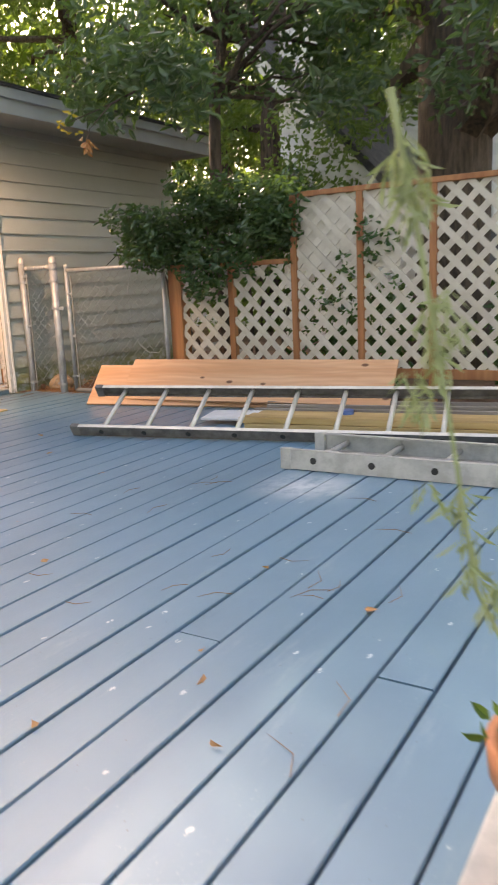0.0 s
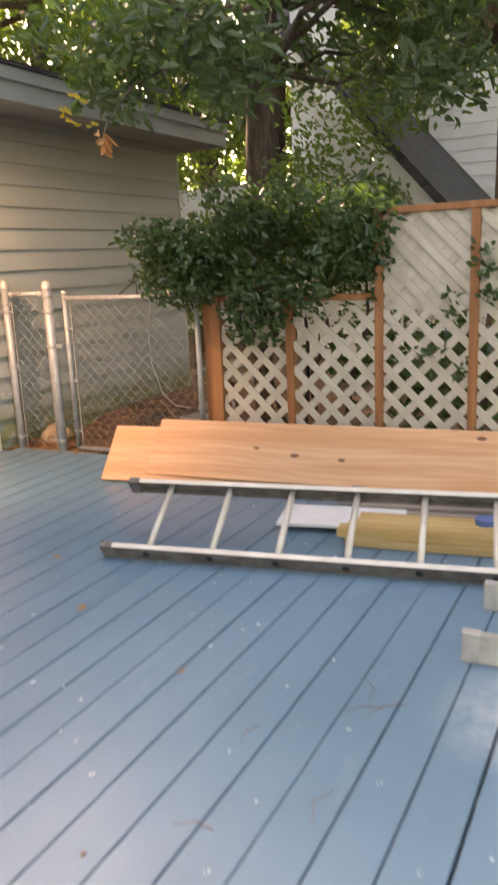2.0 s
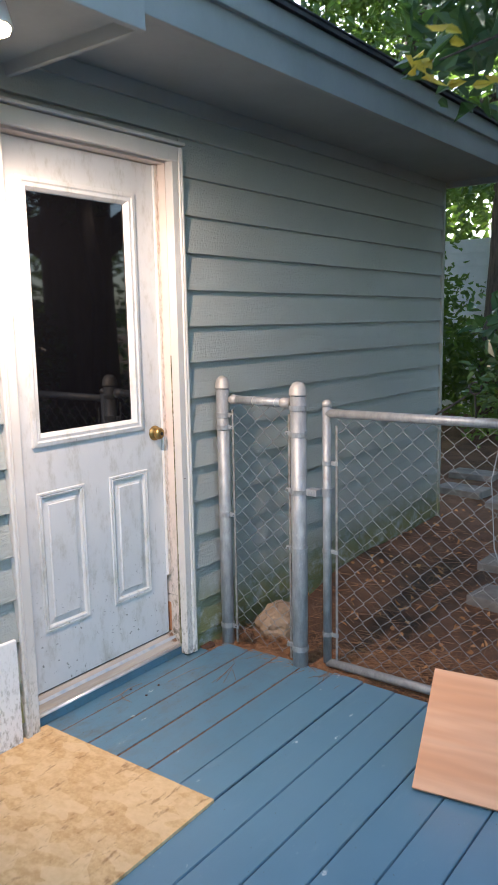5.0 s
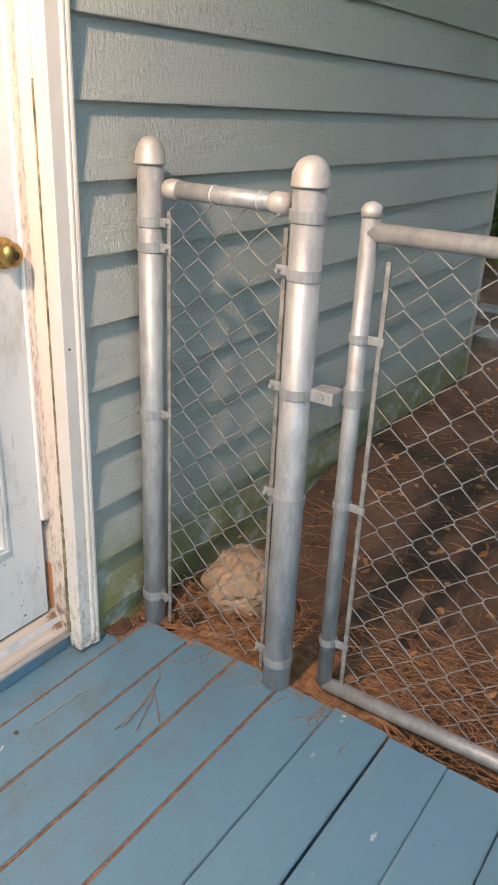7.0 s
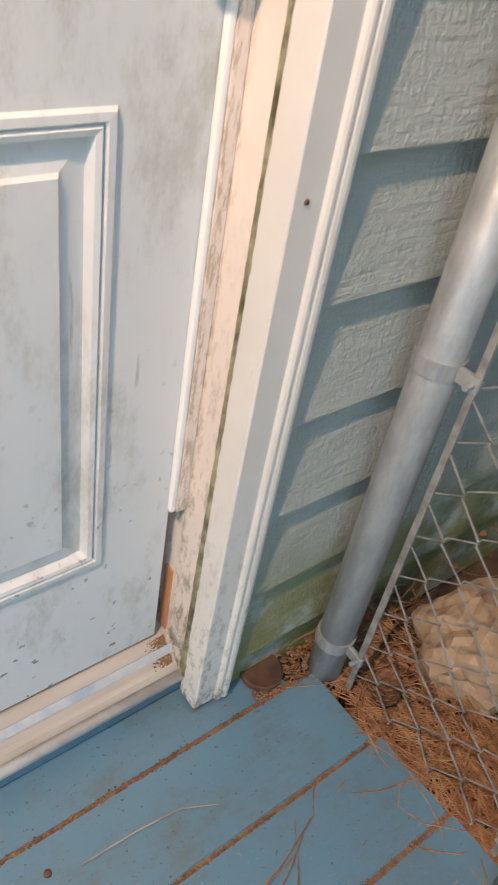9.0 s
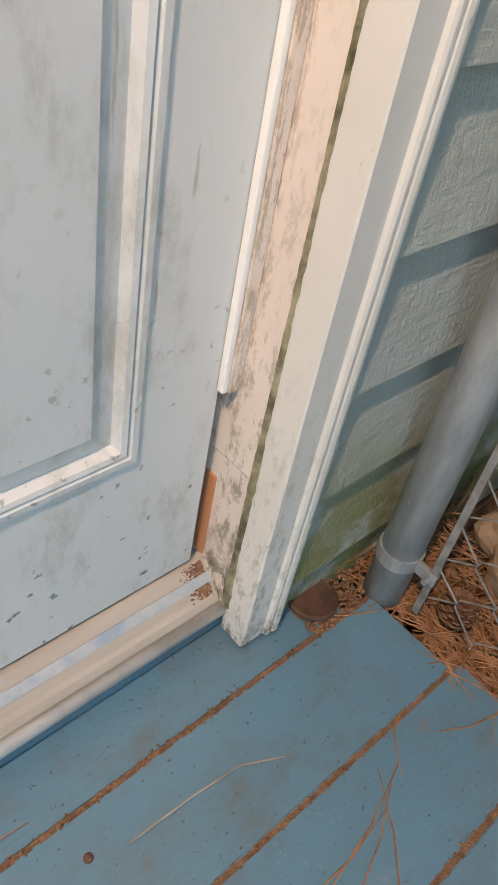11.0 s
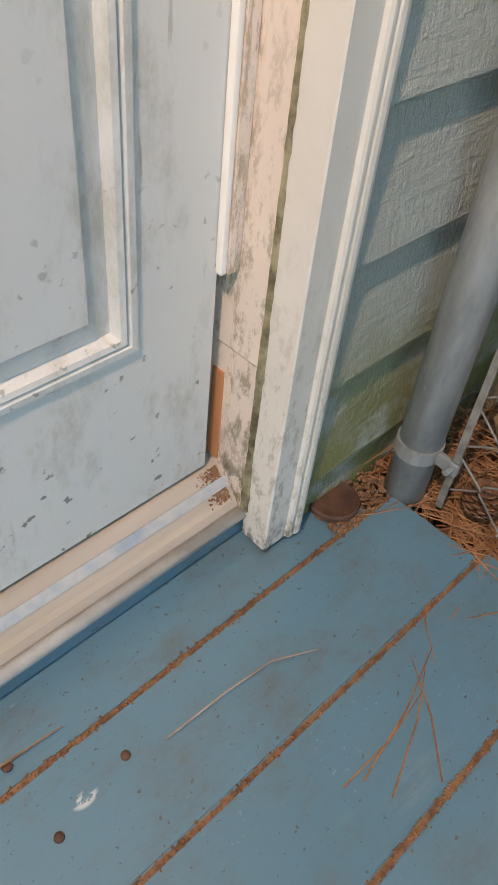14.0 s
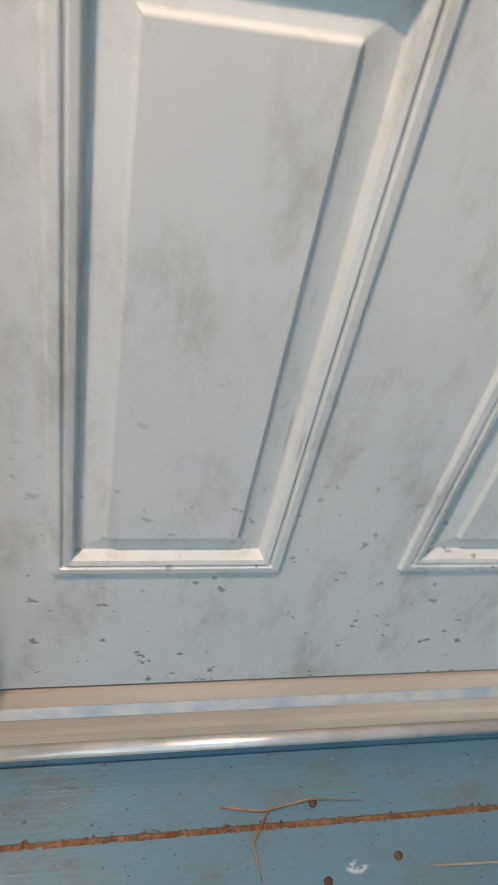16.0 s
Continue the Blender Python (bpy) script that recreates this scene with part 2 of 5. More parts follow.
M_DECK, M_SIDE, M_DOOR, M_ZINC, M_SOIL = deck_paint(), siding_paint(), door_paint(), zinc(), ground_mat()
M_CASING = trim_paint("casing_paint", (0.60, 0.57, 0.52), (0.68, 0.65, 0.60))
M_JAMB = trim_paint("jamb_paint", (0.66, 0.56, 0.49), (0.72, 0.63, 0.55), (0.22, 0.19, 0.12), 0.9, 0.95, -0.071)
M_STRIP = trim_paint("weatherstrip", (0.76, 0.75, 0.72), (0.82, 0.80, 0.77))
M_EAVE = plain("eave_paint", (0.29, 0.305, 0.285), (0.34, 0.355, 0.335), 2.0, 0.6)
M_SHINGLE = plain("shingle", (0.035, 0.035, 0.037), (0.075, 0.072, 0.07), 9.0, 0.95, bump=0.8, fine=140)
M_SILL = wood("weathered_sill", (0.30, 0.26, 0.21), (0.50, 0.44, 0.37), 'y', 0.75)
M_ALU = plain("aluminium", (0.53, 0.49, 0.42), (0.64, 0.60, 0.52), 9.0, 0.46, 0.25, 0.15, 90)
# Darker copy of aluminium; the shade on the ladder's sides is in the colour.
M_ALU_SHADE = plain("shaded_aluminium", (0.10, 0.085, 0.075), (0.19, 0.17, 0.15), 14.0, 0.55, 0.1, 0.2, 80)
M_NOSE = plain("threshold_aluminium", (0.50, 0.50, 0.49), (0.66, 0.66, 0.64), 14.0, 0.34, 0.5, 0.06, 40)
M_WIRE = plain("weathered_wire", (0.20, 0.19, 0.175), (0.36, 0.35, 0.33), 40.0, 0.5, 0.4)
M_BRASS = plain("brass", (0.34, 0.21, 0.075), (0.48, 0.32, 0.12), 30.0, 0.36, 1.0, 0.1)
M_GLASS = glass_dark()
M_CEDAR = wood("stained_cedar", (0.29, 0.105, 0.040), (0.40, 0.165, 0.065), 'z', 0.65)
M_LATT = plain("lattice_paint", (0.43, 0.38, 0.31), (0.53, 0.48, 0.40), 5.0, 0.6, bump=0.25)
M_PLANK = wood("planed_board", (0.62, 0.29, 0.135), (0.73, 0.40, 0.225), 'x', 0.6, True)
M_BARE = wood("bare_split_wood", (0.50, 0.22, 0.10), (0.62, 0.33, 0.19), 'z', 0.7)
M_PINE = wood("treated_pine", (0.47, 0.29, 0.11), (0.60, 0.40, 0.18), 'x', 0.7)
M_GREYWOOD = wood("weathered_lath", (0.22, 0.18, 0.15), (0.40, 0.33, 0.27), 'x', 0.8)
M_WHITEB = plain("white_primer", (0.62, 0.62, 0.60), (0.72, 0.71, 0.69), 8.0, 0.6)
M_OSB = strand_board()
M_LEAF = leaf_mat("glossy_leaf", (0.020, 0.052, 0.022), (0.056, 0.112, 0.046), (0.14, 0.28, 0.05), 0.25, 0.26)
M_BIGLEAF = leaf_mat("broad_leaf", (0.020, 0.050, 0.024), (0.070, 0.125, 0.060), (0.12, 0.25, 0.04), 0.28, 0.42)
M_FARLEAF = leaf_mat("tree_leaf", (0.020, 0.046, 0.016), (0.055, 0.100, 0.030), (0.24, 0.40, 0.06), 0.42, 0.45)
M_YELLOW = leaf_mat("yellowed_leaf", (0.45, 0.42, 0.06), (0.55, 0.36, 0.05), (0.60, 0.48, 0.05), 0.45, 0.5)
M_DRY = leaf_mat("dry_leaf", (0.42, 0.17, 0.05), (0.55, 0.30, 0.14), (0.50, 0.22, 0.05), 0.3, 0.6)
M_BARK = bark("bark", (0.045, 0.032, 0.025), (0.115, 0.085, 0.065))
M_STRAW = plain("pine_straw", (0.20, 0.085, 0.035), (0.40, 0.21, 0.10), 30.0, 0.8)
M_ROCK = plain("tan_rock", (0.27, 0.18, 0.11), (0.45, 0.32, 0.21), 9.0, 0.9, bump=0.9, fine=35)
M_PAVER = plain("concrete", (0.19, 0.18, 0.165), (0.29, 0.275, 0.25), 7.0, 0.9, bump=0.5)
M_BLOCK = plain("pale_concrete", (0.40, 0.39, 0.36), (0.52, 0.50, 0.46), 9.0, 0.9, bump=0.6)
M_RUST = plain("rusty_lid", (0.055, 0.028, 0.018), (0.12, 0.06, 0.035), 25.0, 0.8)
M_CONE = plain("pine_cone", (0.10, 0.045, 0.022), (0.24, 0.12, 0.06), 60.0, 0.8)
M_DIRT = plain("crumbled_dirt", (0.13, 0.065, 0.035), (0.27, 0.15, 0.08), 70.0, 0.95, bump=0.9)
M_NHOUSE = plain("pale_siding", (0.60, 0.60, 0.56), (0.70, 0.70, 0.66), 2.0, 0.65)
M_TERRA = plain("terracotta", (0.50, 0.17, 0.075), (0.60, 0.24, 0.12), 9.0, 0.8)
M_FROND = leaf_mat("weeping_frond", (0.30, 0.34, 0.17), (0.46, 0.48, 0.27), (0.36, 0.44, 0.14), 0.4, 0.6)
M_DARK = plain("dark_metal", (0.03, 0.03, 0.03), (0.06, 0.055, 0.05), 20.0, 0.5, 0.6)
M_MOSS = plain("mildew", (0.07, 0.062, 0.030), (0.34, 0.30, 0.19), 28.0, 0.95, bump=0.7)
M_SILLBLUE = plain("faded_blue_paint", (0.28, 0.35, 0.42), (0.46, 0.47, 0.46), 22.0, 0.5)
M_ALU2 = plain("dusty_aluminium", (0.36, 0.34, 0.31), (0.50, 0.48, 0.44), 11.0, 0.5, 0.3)
M_LAMPW = plain("white_plastic", (0.75, 0.74, 0.70), (0.80, 0.79, 0.76), 9.0, 0.4)
M_LABEL = plain("blue_tape", (0.05, 0.12, 0.30), (0.07, 0.16, 0.38), 9.0, 0.5)


def glow():
    n = Nodes("lamp_glow")
    n.bsdf.inputs["Base Color"].default_value = (1, 0.9, 0.75, 1)
    n.bsdf.inputs["Emission Color"].default_value = (1.0, 0.66, 0.36, 1)
    n.bsdf.inputs["Emission Strength"].default_value = 7.0
    return n.mat


M_GLOW = glow()

# ---------------------------------------------------------------- mesh helpers


def mesh_of(name, bm, mat, smooth=False):
    me = bpy.data.meshes.new(name)
    bmesh.ops.recalc_face_normals(bm, faces=bm.faces[:])
    bm.to_mesh(me)
    bm.free()
    me.materials.append(mat)
    if smooth:
        for p in me.polygons:
            p.use_smooth = True
    return me


def part(name, bm, mat, parent=None, label="", smooth=False):
    """One bmesh as one mesh object, at top level or under a thing or a part."""
    ob = new(name, mesh_of(name, bm, mat, smooth))
    if parent is not None:
        ob.parent = parent
    if label:
        tagged(ob, label)
    return ob


def thing(name, label, category, group="", kind="", at=(0, 0, 0)):
    """An Empty at the base of a thing; parts are built in world metres less its place."""
    ob = new(name)
    ob.location = at
    ob.empty_display_size = 0.1
    return tagged(ob, label, category, group, kind)


def box(bm, lo, hi, m=None, bevel=0.0):
    c, s = [(a + b) / 2 for a, b in zip(lo, hi)], [b - a for a, b in zip(lo, hi)]
    mm = Matrix.Translation(c) @ Matrix.Diagonal((*s, 1))
    r = bmesh.ops.create_cube(bm, size=1.0, matrix=mm)
    if bevel:
        edges = list({e for v in r["verts"] for e in v.link_edges})
        b = bmesh.ops.bevel(bm, geom=edges, offset=bevel, segments=2, affect='EDGES', profile=0.6)
        vs = list({v for f in b["faces"] for v in f.verts} | {v for v in r["verts"] if v.is_valid})
    else:
        vs = r["verts"]
    if m is not None:
        bmesh.ops.transform(bm, matrix=m, verts=vs)
    return bm


def boxed(lo, hi, m=None, bevel=0.0):
    return box(bmesh.new(), lo, hi, m, bevel)


def tube(bm, pts, radii, sides=10, caps=True):
    """A round tube through points with a radius at each."""
    rings, pts = [], [Vector(p) for p in pts]
    up = Vector((0.31, 0.17, 0.93))
    for k, p in enumerate(pts):
        d = (pts[min(k + 1, len(pts) - 1)] - pts[max(k - 1, 0)]).normalized()
        a = d.cross(up if abs(d.dot(up)) < 0.95 else Vector((1, 0, 0))).normalized()
        b = d.cross(a)
        r = radii[k] if isinstance(radii, (list, tuple)) else radii
        rings.append([bm.verts.new(p + r * (math.cos(q) * a + math.sin(q) * b)) for q in [2 * math.pi * j / sides for j in range(sides)]])
    for r0, r1 in zip(rings, rings[1:]):
        for j in range(sides):
            bm.faces.new((r0[j], r0[(j + 1) % sides], r1[(j + 1) % sides], r1[j]))
    if caps:
        bm.faces.new(rings[0][::-1])
        bm.faces.new(rings[-1])
    return bm


def lathe(bm, profile, centre, sides=20):
    """A turned body about z from (radius, height) pairs."""
    pts = [(centre[0], centre[1], centre[2] + h) for _, h in profile]
    rings = [[bm.verts.new((p[0] + r * math.cos(2 * math.pi * j / sides), p[1] + r * math.sin(2 * math.pi * j / sides), p[2])) for j in range(sides)] for p, (r, _) in zip(pts, profile)]
    for r0, r1 in zip(rings, rings[1:]):
        for j in range(sides):
            bm.faces.new((r0[j], r0[(j + 1) % sides], r1[(j + 1) % sides], r1[j]))
    bm.faces.new(rings[0][::-1])
    bm.faces.new(rings[-1])
    return bm


def prism(bm, outline, axis, lo, hi):
    """A straight moulding: a closed outline of (a, b) swept along an axis (0, 1, 2)."""
    def place(a, b, s):
        v = [a, b]
        v.insert(axis, s)
        return bm.verts.new(v)
    r0, r1 = [place(a, b, lo) for a, b in outline], [place(a, b, hi) for a, b in outline]
    n = len(outline)
    for k in range(n):
        bm.faces.new((r0[k], r0[(k + 1) % n], r1[(k + 1) % n], r1[k]))
    bm.faces.new(r0[::-1])
    bm.faces.new(r1)
    return bm


def from_arrays(name, verts, faces, mat, parent=None, smooth=False):
    me = bpy.data.meshes.new(name)
    me.from_pydata(verts.tolist() if hasattr(verts, "tolist") else verts, [], faces.tolist() if hasattr(faces, "tolist") else faces)
    me.materials.append(mat)
    if smooth:
        me.polygons.foreach_set("use_smooth", [True] * len(me.polygons))
    ob = new(name, me)
    if parent is not None:
        ob.parent = parent
    return ob


rng = np.random.default_rng(7)


def leaf_arrays(centres, length, width, droop=0.3, spread=1.0):
    """Folded pointed leaves, six corners and two faces each, turned at random."""
    n = len(centres)
    d = rng.normal(size=(n, 3)) * (1, 1, 0.6)
    d[:, 2] -= droop
    d /= np.linalg.norm(d, axis=1, keepdims=True)
    s = np.cross(d, rng.normal(size=(n, 3)))
    s /= np.linalg.norm(s, axis=1, keepdims=True)
    u = np.cross(s, d)
    ln = (length * rng.uniform(0.6, 1.3, n))[:, None]
    w = (width * rng.uniform(0.7, 1.25, n))[:, None] / 2
    c = centres
    base, tip = c, c + d * ln - 0.15 * ln * u
    l1, r1 = c + d * ln * 0.32 + s * w + u * w * 0.45, c + d * ln * 0.32 - s * w + u * w * 0.45
    l2, r2 = c + d * ln * 0.7 + s * w * 0.75 + u * w * 0.2, c + d * ln * 0.7 - s * w * 0.75 + u * w * 0.2
    verts = np.stack([base, l1, l2, tip, r2, r1], 1).reshape(-1, 3)
    k = (np.arange(n) * 6)[:, None]
    faces = np.concatenate([k + [0, 3, 2, 1], k + [0, 5, 4, 3]], 0)
    return verts, faces


def clumps(centres, radius, per, flat=0.8):
    """Points scattered round clump centres, denser towards their outside."""
    c = np.repeat(np.asarray(centres, float), per, 0)
    d = rng.normal(size=c.shape)
    d /= np.linalg.norm(d, axis=1, keepdims=True)
    r = np.repeat(np.broadcast_to(np.asarray(radius, float), (len(centres),)), per)[:, None]
    return c + d * (1, 1, flat) * r * rng.uniform(0.35, 1.0, (len(c), 1)) ** 0.7


def wavy(a, b, n=7, sway=0.12):
    a, b = Vector(a), Vector(b)
    out = []
    for k in range(n):
        f = k / (n - 1)
        w = sway * (b - a).length * math.sin(math.pi * f)
        out.append(a.lerp(b, f) + Vector(rng.normal(size=3)) * w * 0.3)
    return out

# ---------------------------------------------------------------- ground
SLOPE_Y = 0.88


def ground_height(x, y):
    bumps = 0.03 * noise.noise((x * 0.7, y * 0.7, 0)) + 0.012 * noise.noise((x * 3.1, y * 3.1, 5))
    past = min(max((y - SLOPE_Y) / 0.15, 0.0), 1.0)
    under = -0.30
    open_ground = -0.035 + 0.02 * min(max(y - 1.0, 0.0), 3.0) + 0.04 * max(0.0, 1.0 - max(x, 0.0) / 0.5) + bumps
    return under * (1 - past) + open_ground * past


def axis_steps(lo, hi, fine_lo, fine_hi, fine, coarse):
    out, v = [], lo
    while v < hi:
        out.append(v)
        v += fine if fine_lo <= v < fine_hi else coarse
    return out + [hi]


gx = axis_steps(-70, 70, -2.0, 3.0, 0.1, 1.6)
gy = axis_steps(-70, 70, 0.7, 5.0, 0.06, 1.6)
gv = [(x, y, ground_height(x, y)) for y in gy for x in gx]
W = len(gx)
gf = [(j * W + i, j * W + i + 1, (j + 1) * W + i + 1, (j + 1) * W + i) for j in range(len(gy) - 1) for i in range(W - 1)]
ground = from_arrays("ground", gv, gf, M_SOIL, smooth=True)
tagged(ground, "brown bare soil yard with scattered pine litter", "ground", kind="structure")

# ---------------------------------------------------------------- the house
house = thing("house", "single-storey house clad in grey-green clapboard", "house", kind="structure")
WALL_END, WALL_START, EAVE_Z = 3.40, -7.5, 2.34
DOOR_L, DOOR_R, DOOR_TOP = -0.165, 0.640, 2.135
wall = bmesh.new()
box(wall, (-0.20, DOOR_R + 0.02, -0.3), (-0.016, WALL_END - 0.01, 2.565))
box(wall, (-0.20, WALL_START, -0.3), (-0.016, DOOR_L - 0.02, 2.565))
box(wall, (-0.20, DOOR_L - 0.02, DOOR_TOP + 0.02), (-0.016, DOOR_R + 0.02, 2.565))
box(wall, (-0.20, DOOR_L - 0.02, -0.3), (-0.08, DOOR_R + 0.02, 0.0))
box(wall, (-6.0, WALL_END - 0.17, -0.3), (-0.20, WALL_END - 0.01, 2.565))
box(wall, (-6.0, WALL_START, -0.3), (-5.85, WALL_END - 0.17, 2.50))
box(wall, (-5.85, WALL_START, -0.3), (-0.20, WALL_START + 0.15, 2.50))
part("wall_east", wall, M_SIDE, house)
floor_in = boxed((-5.85, WALL_START + 0.15, -0.05), (-0.2, WALL_END - 0.17, 0.0))
part("floor_inside", floor_in, M_GREYWOOD, house)


def roof():
    # main slope over the wall, shed towards the deck, and a lower stepped eave beside the door
    r = thing("roof", "dark shingle roof with painted fascia and soffit", "roof", kind="structure")
    X = 0.56
    part("soffit", boxed((-0.016, -0.10, 2.410), (X - 0.02, WALL_END + 0.02, 2.425)), M_EAVE, r)
    part("fascia", boxed((X - 0.02, -0.10, 2.370), (X, WALL_END + 0.04, 2.52), bevel=0.003), M_EAVE, r)
    part("fascia_cap", boxed((X, -0.10, 2.490), (X + 0.022, WALL_END + 0.04, 2.572), bevel=0.003), M_EAVE, r)
    part("soffit_trim", boxed((X - 0.05, -0.10, 2.383), (X - 0.02, WALL_END + 0.02, 2.410), bevel=0.003), M_EAVE, r)
    part("end_board", boxed((-0.3, WALL_END + 0.02, 2.370), (X - 0.02, WALL_END + 0.04, 2.565)), M_EAVE, r)
    part("frieze_board", boxed((-0.016, 0.0, 2.345), (0.012, WALL_END, 2.408)), M_EAVE, r)
    slope = prism(bmesh.new(), [(X + 0.04, 2.574), (X + 0.04, 2.589), (-3.0, 3.77), (-6.6, 2.59), (-6.6, 2.57), (-3.0, 3.73)], 1, -7.8, WALL_END + 0.06)
    part("shingle_slope", slope, M_SHINGLE, r)
    for row in range(9):
        x1, y = X + 0.042 - row * 0.135, -0.6
        z1 = 2.595 + (X + 0.042 - x1) * 0.331
        while y < WALL_END + 0.04:
            w = 0.30 + 0.02 * rng.random()
            tab = boxed((x1 - 0.16, y, z1), (x1 + 0.004 * rng.random(), min(y + w - 0.006, WALL_END + 0.06), z1 + 0.006))
            part("shingle", tab, M_SHINGLE, r)
            y += w
    # the lower eave beside and over the door
    part("porch_soffit", boxed((-0.016, -7.5, 2.332), (0.60, -0.13, 2.347)), M_EAVE, r)
    part("porch_fascia", boxed((0.60, -7.5, 2.290), (0.625, -0.11, 2.437), bevel=0.003), M_EAVE, r)
    part("porch_fascia_cap", boxed((0.625, -7.5, 2.402), (0.645, -0.105, 2.487), bevel=0.003), M_EAVE, r)
    part("porch_end", boxed((-0.016, -0.13, 2.290), (0.60, -0.11, 2.437), bevel=0.003), M_EAVE, r)
    part("porch_deck", boxed((-0.016, -7.5, 2.489), (0.68, -0.09, 2.509)), M_SHINGLE, r)
    for k in range(24):
        y = -0.09 - k * 0.30
        drip = boxed((0.45, y - 0.294, 2.511), (0.69 + 0.012 * rng.random(), y, 2.519))
        part("shingle", drip, M_SHINGLE, r)
    return r


roof()


def gable_fill():
    part("gable", prism(bmesh.new(), [(-0.02, 2.56), (-3.0, 3.70), (-6.0, 2.56)], 1, WALL_END - 0.17, WALL_END - 0.01), M_SIDE, house)
    part("gable_back", prism(bmesh.new(), [(-0.02, 2.56), (-3.0, 3.70), (-6.0, 2.56)], 1, WALL_START, WALL_START + 0.15), M_SIDE, house)


gable_fill()
corner = bmesh.new()
box(corner, (-0.016, WALL_END - 0.012, 0.04), (0.012, WALL_END + 0.018, 2.409), bevel=0.003)
part("corner_board", corner, M_SIDE, house)

# ---------------------------------------------------------------- door
door = thing("door_1", "white half-glazed panel door, shut and grimy", "door", kind="structure")
DX = -0.083
SL, SR, SB, ST = -0.155, 0.622, 0.100, 2.132
GLASS = (-0.010, 0.460, 1.090, 1.960)
PANELS = ((-0.050, 0.178), (0.306, 0.526))
PB, PT = 0.324, 0.872


def ring(bm, rect0, x0, rect1, x1):
    """Four sloping faces between two upright rectangles (y0, y1, z0, z1)."""
    def corners(r, x):
        return [bm.verts.new((x, r[0], r[2])), bm.verts.new((x, r[1], r[2])), bm.verts.new((x, r[1], r[3])), bm.verts.new((x, r[0], r[3]))]
    a, b = corners(rect0, x0), corners(rect1, x1)
    for k in range(4):
        bm.faces.new((a[k], a[(k + 1) % 4], b[(k + 1) % 4], b[k]))
    return a, b


def inset(r, d):
    return (r[0] + d, r[1] - d, r[2] + d, r[3] - d)


def slab():
    bm = bmesh.new()
    ys = [SL, PANELS[0][0], PANELS[0][1], PANELS[1][0], PANELS[1][1], SR]
    zs = [SB, PB, PT, GLASS[2] - 0.045, GLASS[3] + 0.045, ST]
    for i in range(5):
        for j in range(5):
            if j == 1 and i in (1, 3):
                continue
            if j == 3:
                continue
            v = [bm.verts.new((DX, y, z)) for y, z in ((ys[i], zs[j]), (ys[i + 1], zs[j]), (ys[i + 1], zs[j + 1]), (ys[i], zs[j + 1]))]
            bm.faces.new(v)
    for y0, y1 in ((SL, GLASS[0] - 0.045), (GLASS[1] + 0.045, SR)):
        bm.faces.new([bm.verts.new((DX, y, z)) for y, z in ((y0, zs[3]), (y1, zs[3]), (y1, zs[4]), (y0, zs[4]))])
    a, b = ring(bm, (SL, SR, SB, ST), DX, (SL, SR, SB, ST), DX - 0.044)
    bm.faces.new(b)
    bmesh.ops.remove_doubles(bm, verts=bm.verts[:], dist=0.0002)
    return bm


leaf_slab = part("slab", slab(), M_DOOR, door)
for y0, y1 in PANELS:
    p = bmesh.new()
    r = (y0, y1, PB, PT)
    # rounded bead, groove, wide slope and raised field
    steps = [(0.0, 0.0), (0.003, 0.005), (0.010, 0.0055), (0.0125, 0.001), (0.0155, 0.005), (0.021, 0.0035), (0.025, -0.008), (0.050, -0.003), (0.053, 0.002)]
    for (d0, h0), (d1, h1) in zip(steps, steps[1:]):
        ring(p, inset(r, d0), DX + h0, inset(r, d1), DX + h1)
    f = inset(r, 0.053)
    p.faces.new([p.verts.new((DX + 0.002, y, z)) for y, z in ((f[0], f[2]), (f[1], f[2]), (f[1], f[3]), (f[0], f[3]))])
    bmesh.ops.remove_doubles(p, verts=p.verts[:], dist=0.0002)
    part("panel", p, M_DOOR, door)
g = bmesh.new()
gr = GLASS
for (d0, h0), (d1, h1) in zip([(-0.047, 0.0), (-0.045, 0.010), (-0.030, 0.013), (-0.024, 0.008), (-0.012, 0.009), (0.0, -0.006)], [(-0.045, 0.010), (-0.030, 0.013), (-0.024, 0.008), (-0.012, 0.009), (0.0, -0.006), (0.003, -0.014)]):
    ring(g, inset(gr, d0), DX + h0, inset(gr, d1), DX + h1)
part("glazing_frame", g, M_DOOR, door)
part("pane", boxed((DX - 0.022, gr[0] - 0.005, gr[2] - 0.005), (DX - 0.012, gr[1] + 0.005, gr[3] + 0.005)), M_GLASS, door, "dark reflecting glass pane")


def turned_x(bm, profile, centre, sides=24):
    lathe(bm, profile, (0, 0, 0), sides)
    bmesh.ops.transform(bm, matrix=Matrix.Translation(centre) @ Matrix.Rotation(radians(90), 4, 'Y'), verts=bm.verts[:])
    return bm


knob = part("door_knob", turned_x(bmesh.new(), [(0.032, 0.0), (0.032, 0.006), (0.014, 0.008), (0.012, 0.013), (0.021, 0.017), (0.026, 0.025), (0.025, 0.035), (0.018, 0.042), (0.008, 0.044)], (DX, 0.578, 1.020)), M_BRASS, door, "tarnished brass door knob", True)
part("keyhole", turned_x(bmesh.new(), [(0.008, 0.0), (0.008, 0.003), (0.003, 0.004)], (DX + 0.043, 0.578, 1.020), 12), M_DARK, knob)

frame_d = thing("door_frame", "weathered painted door frame with rotten foot", "door frame", kind="structure")
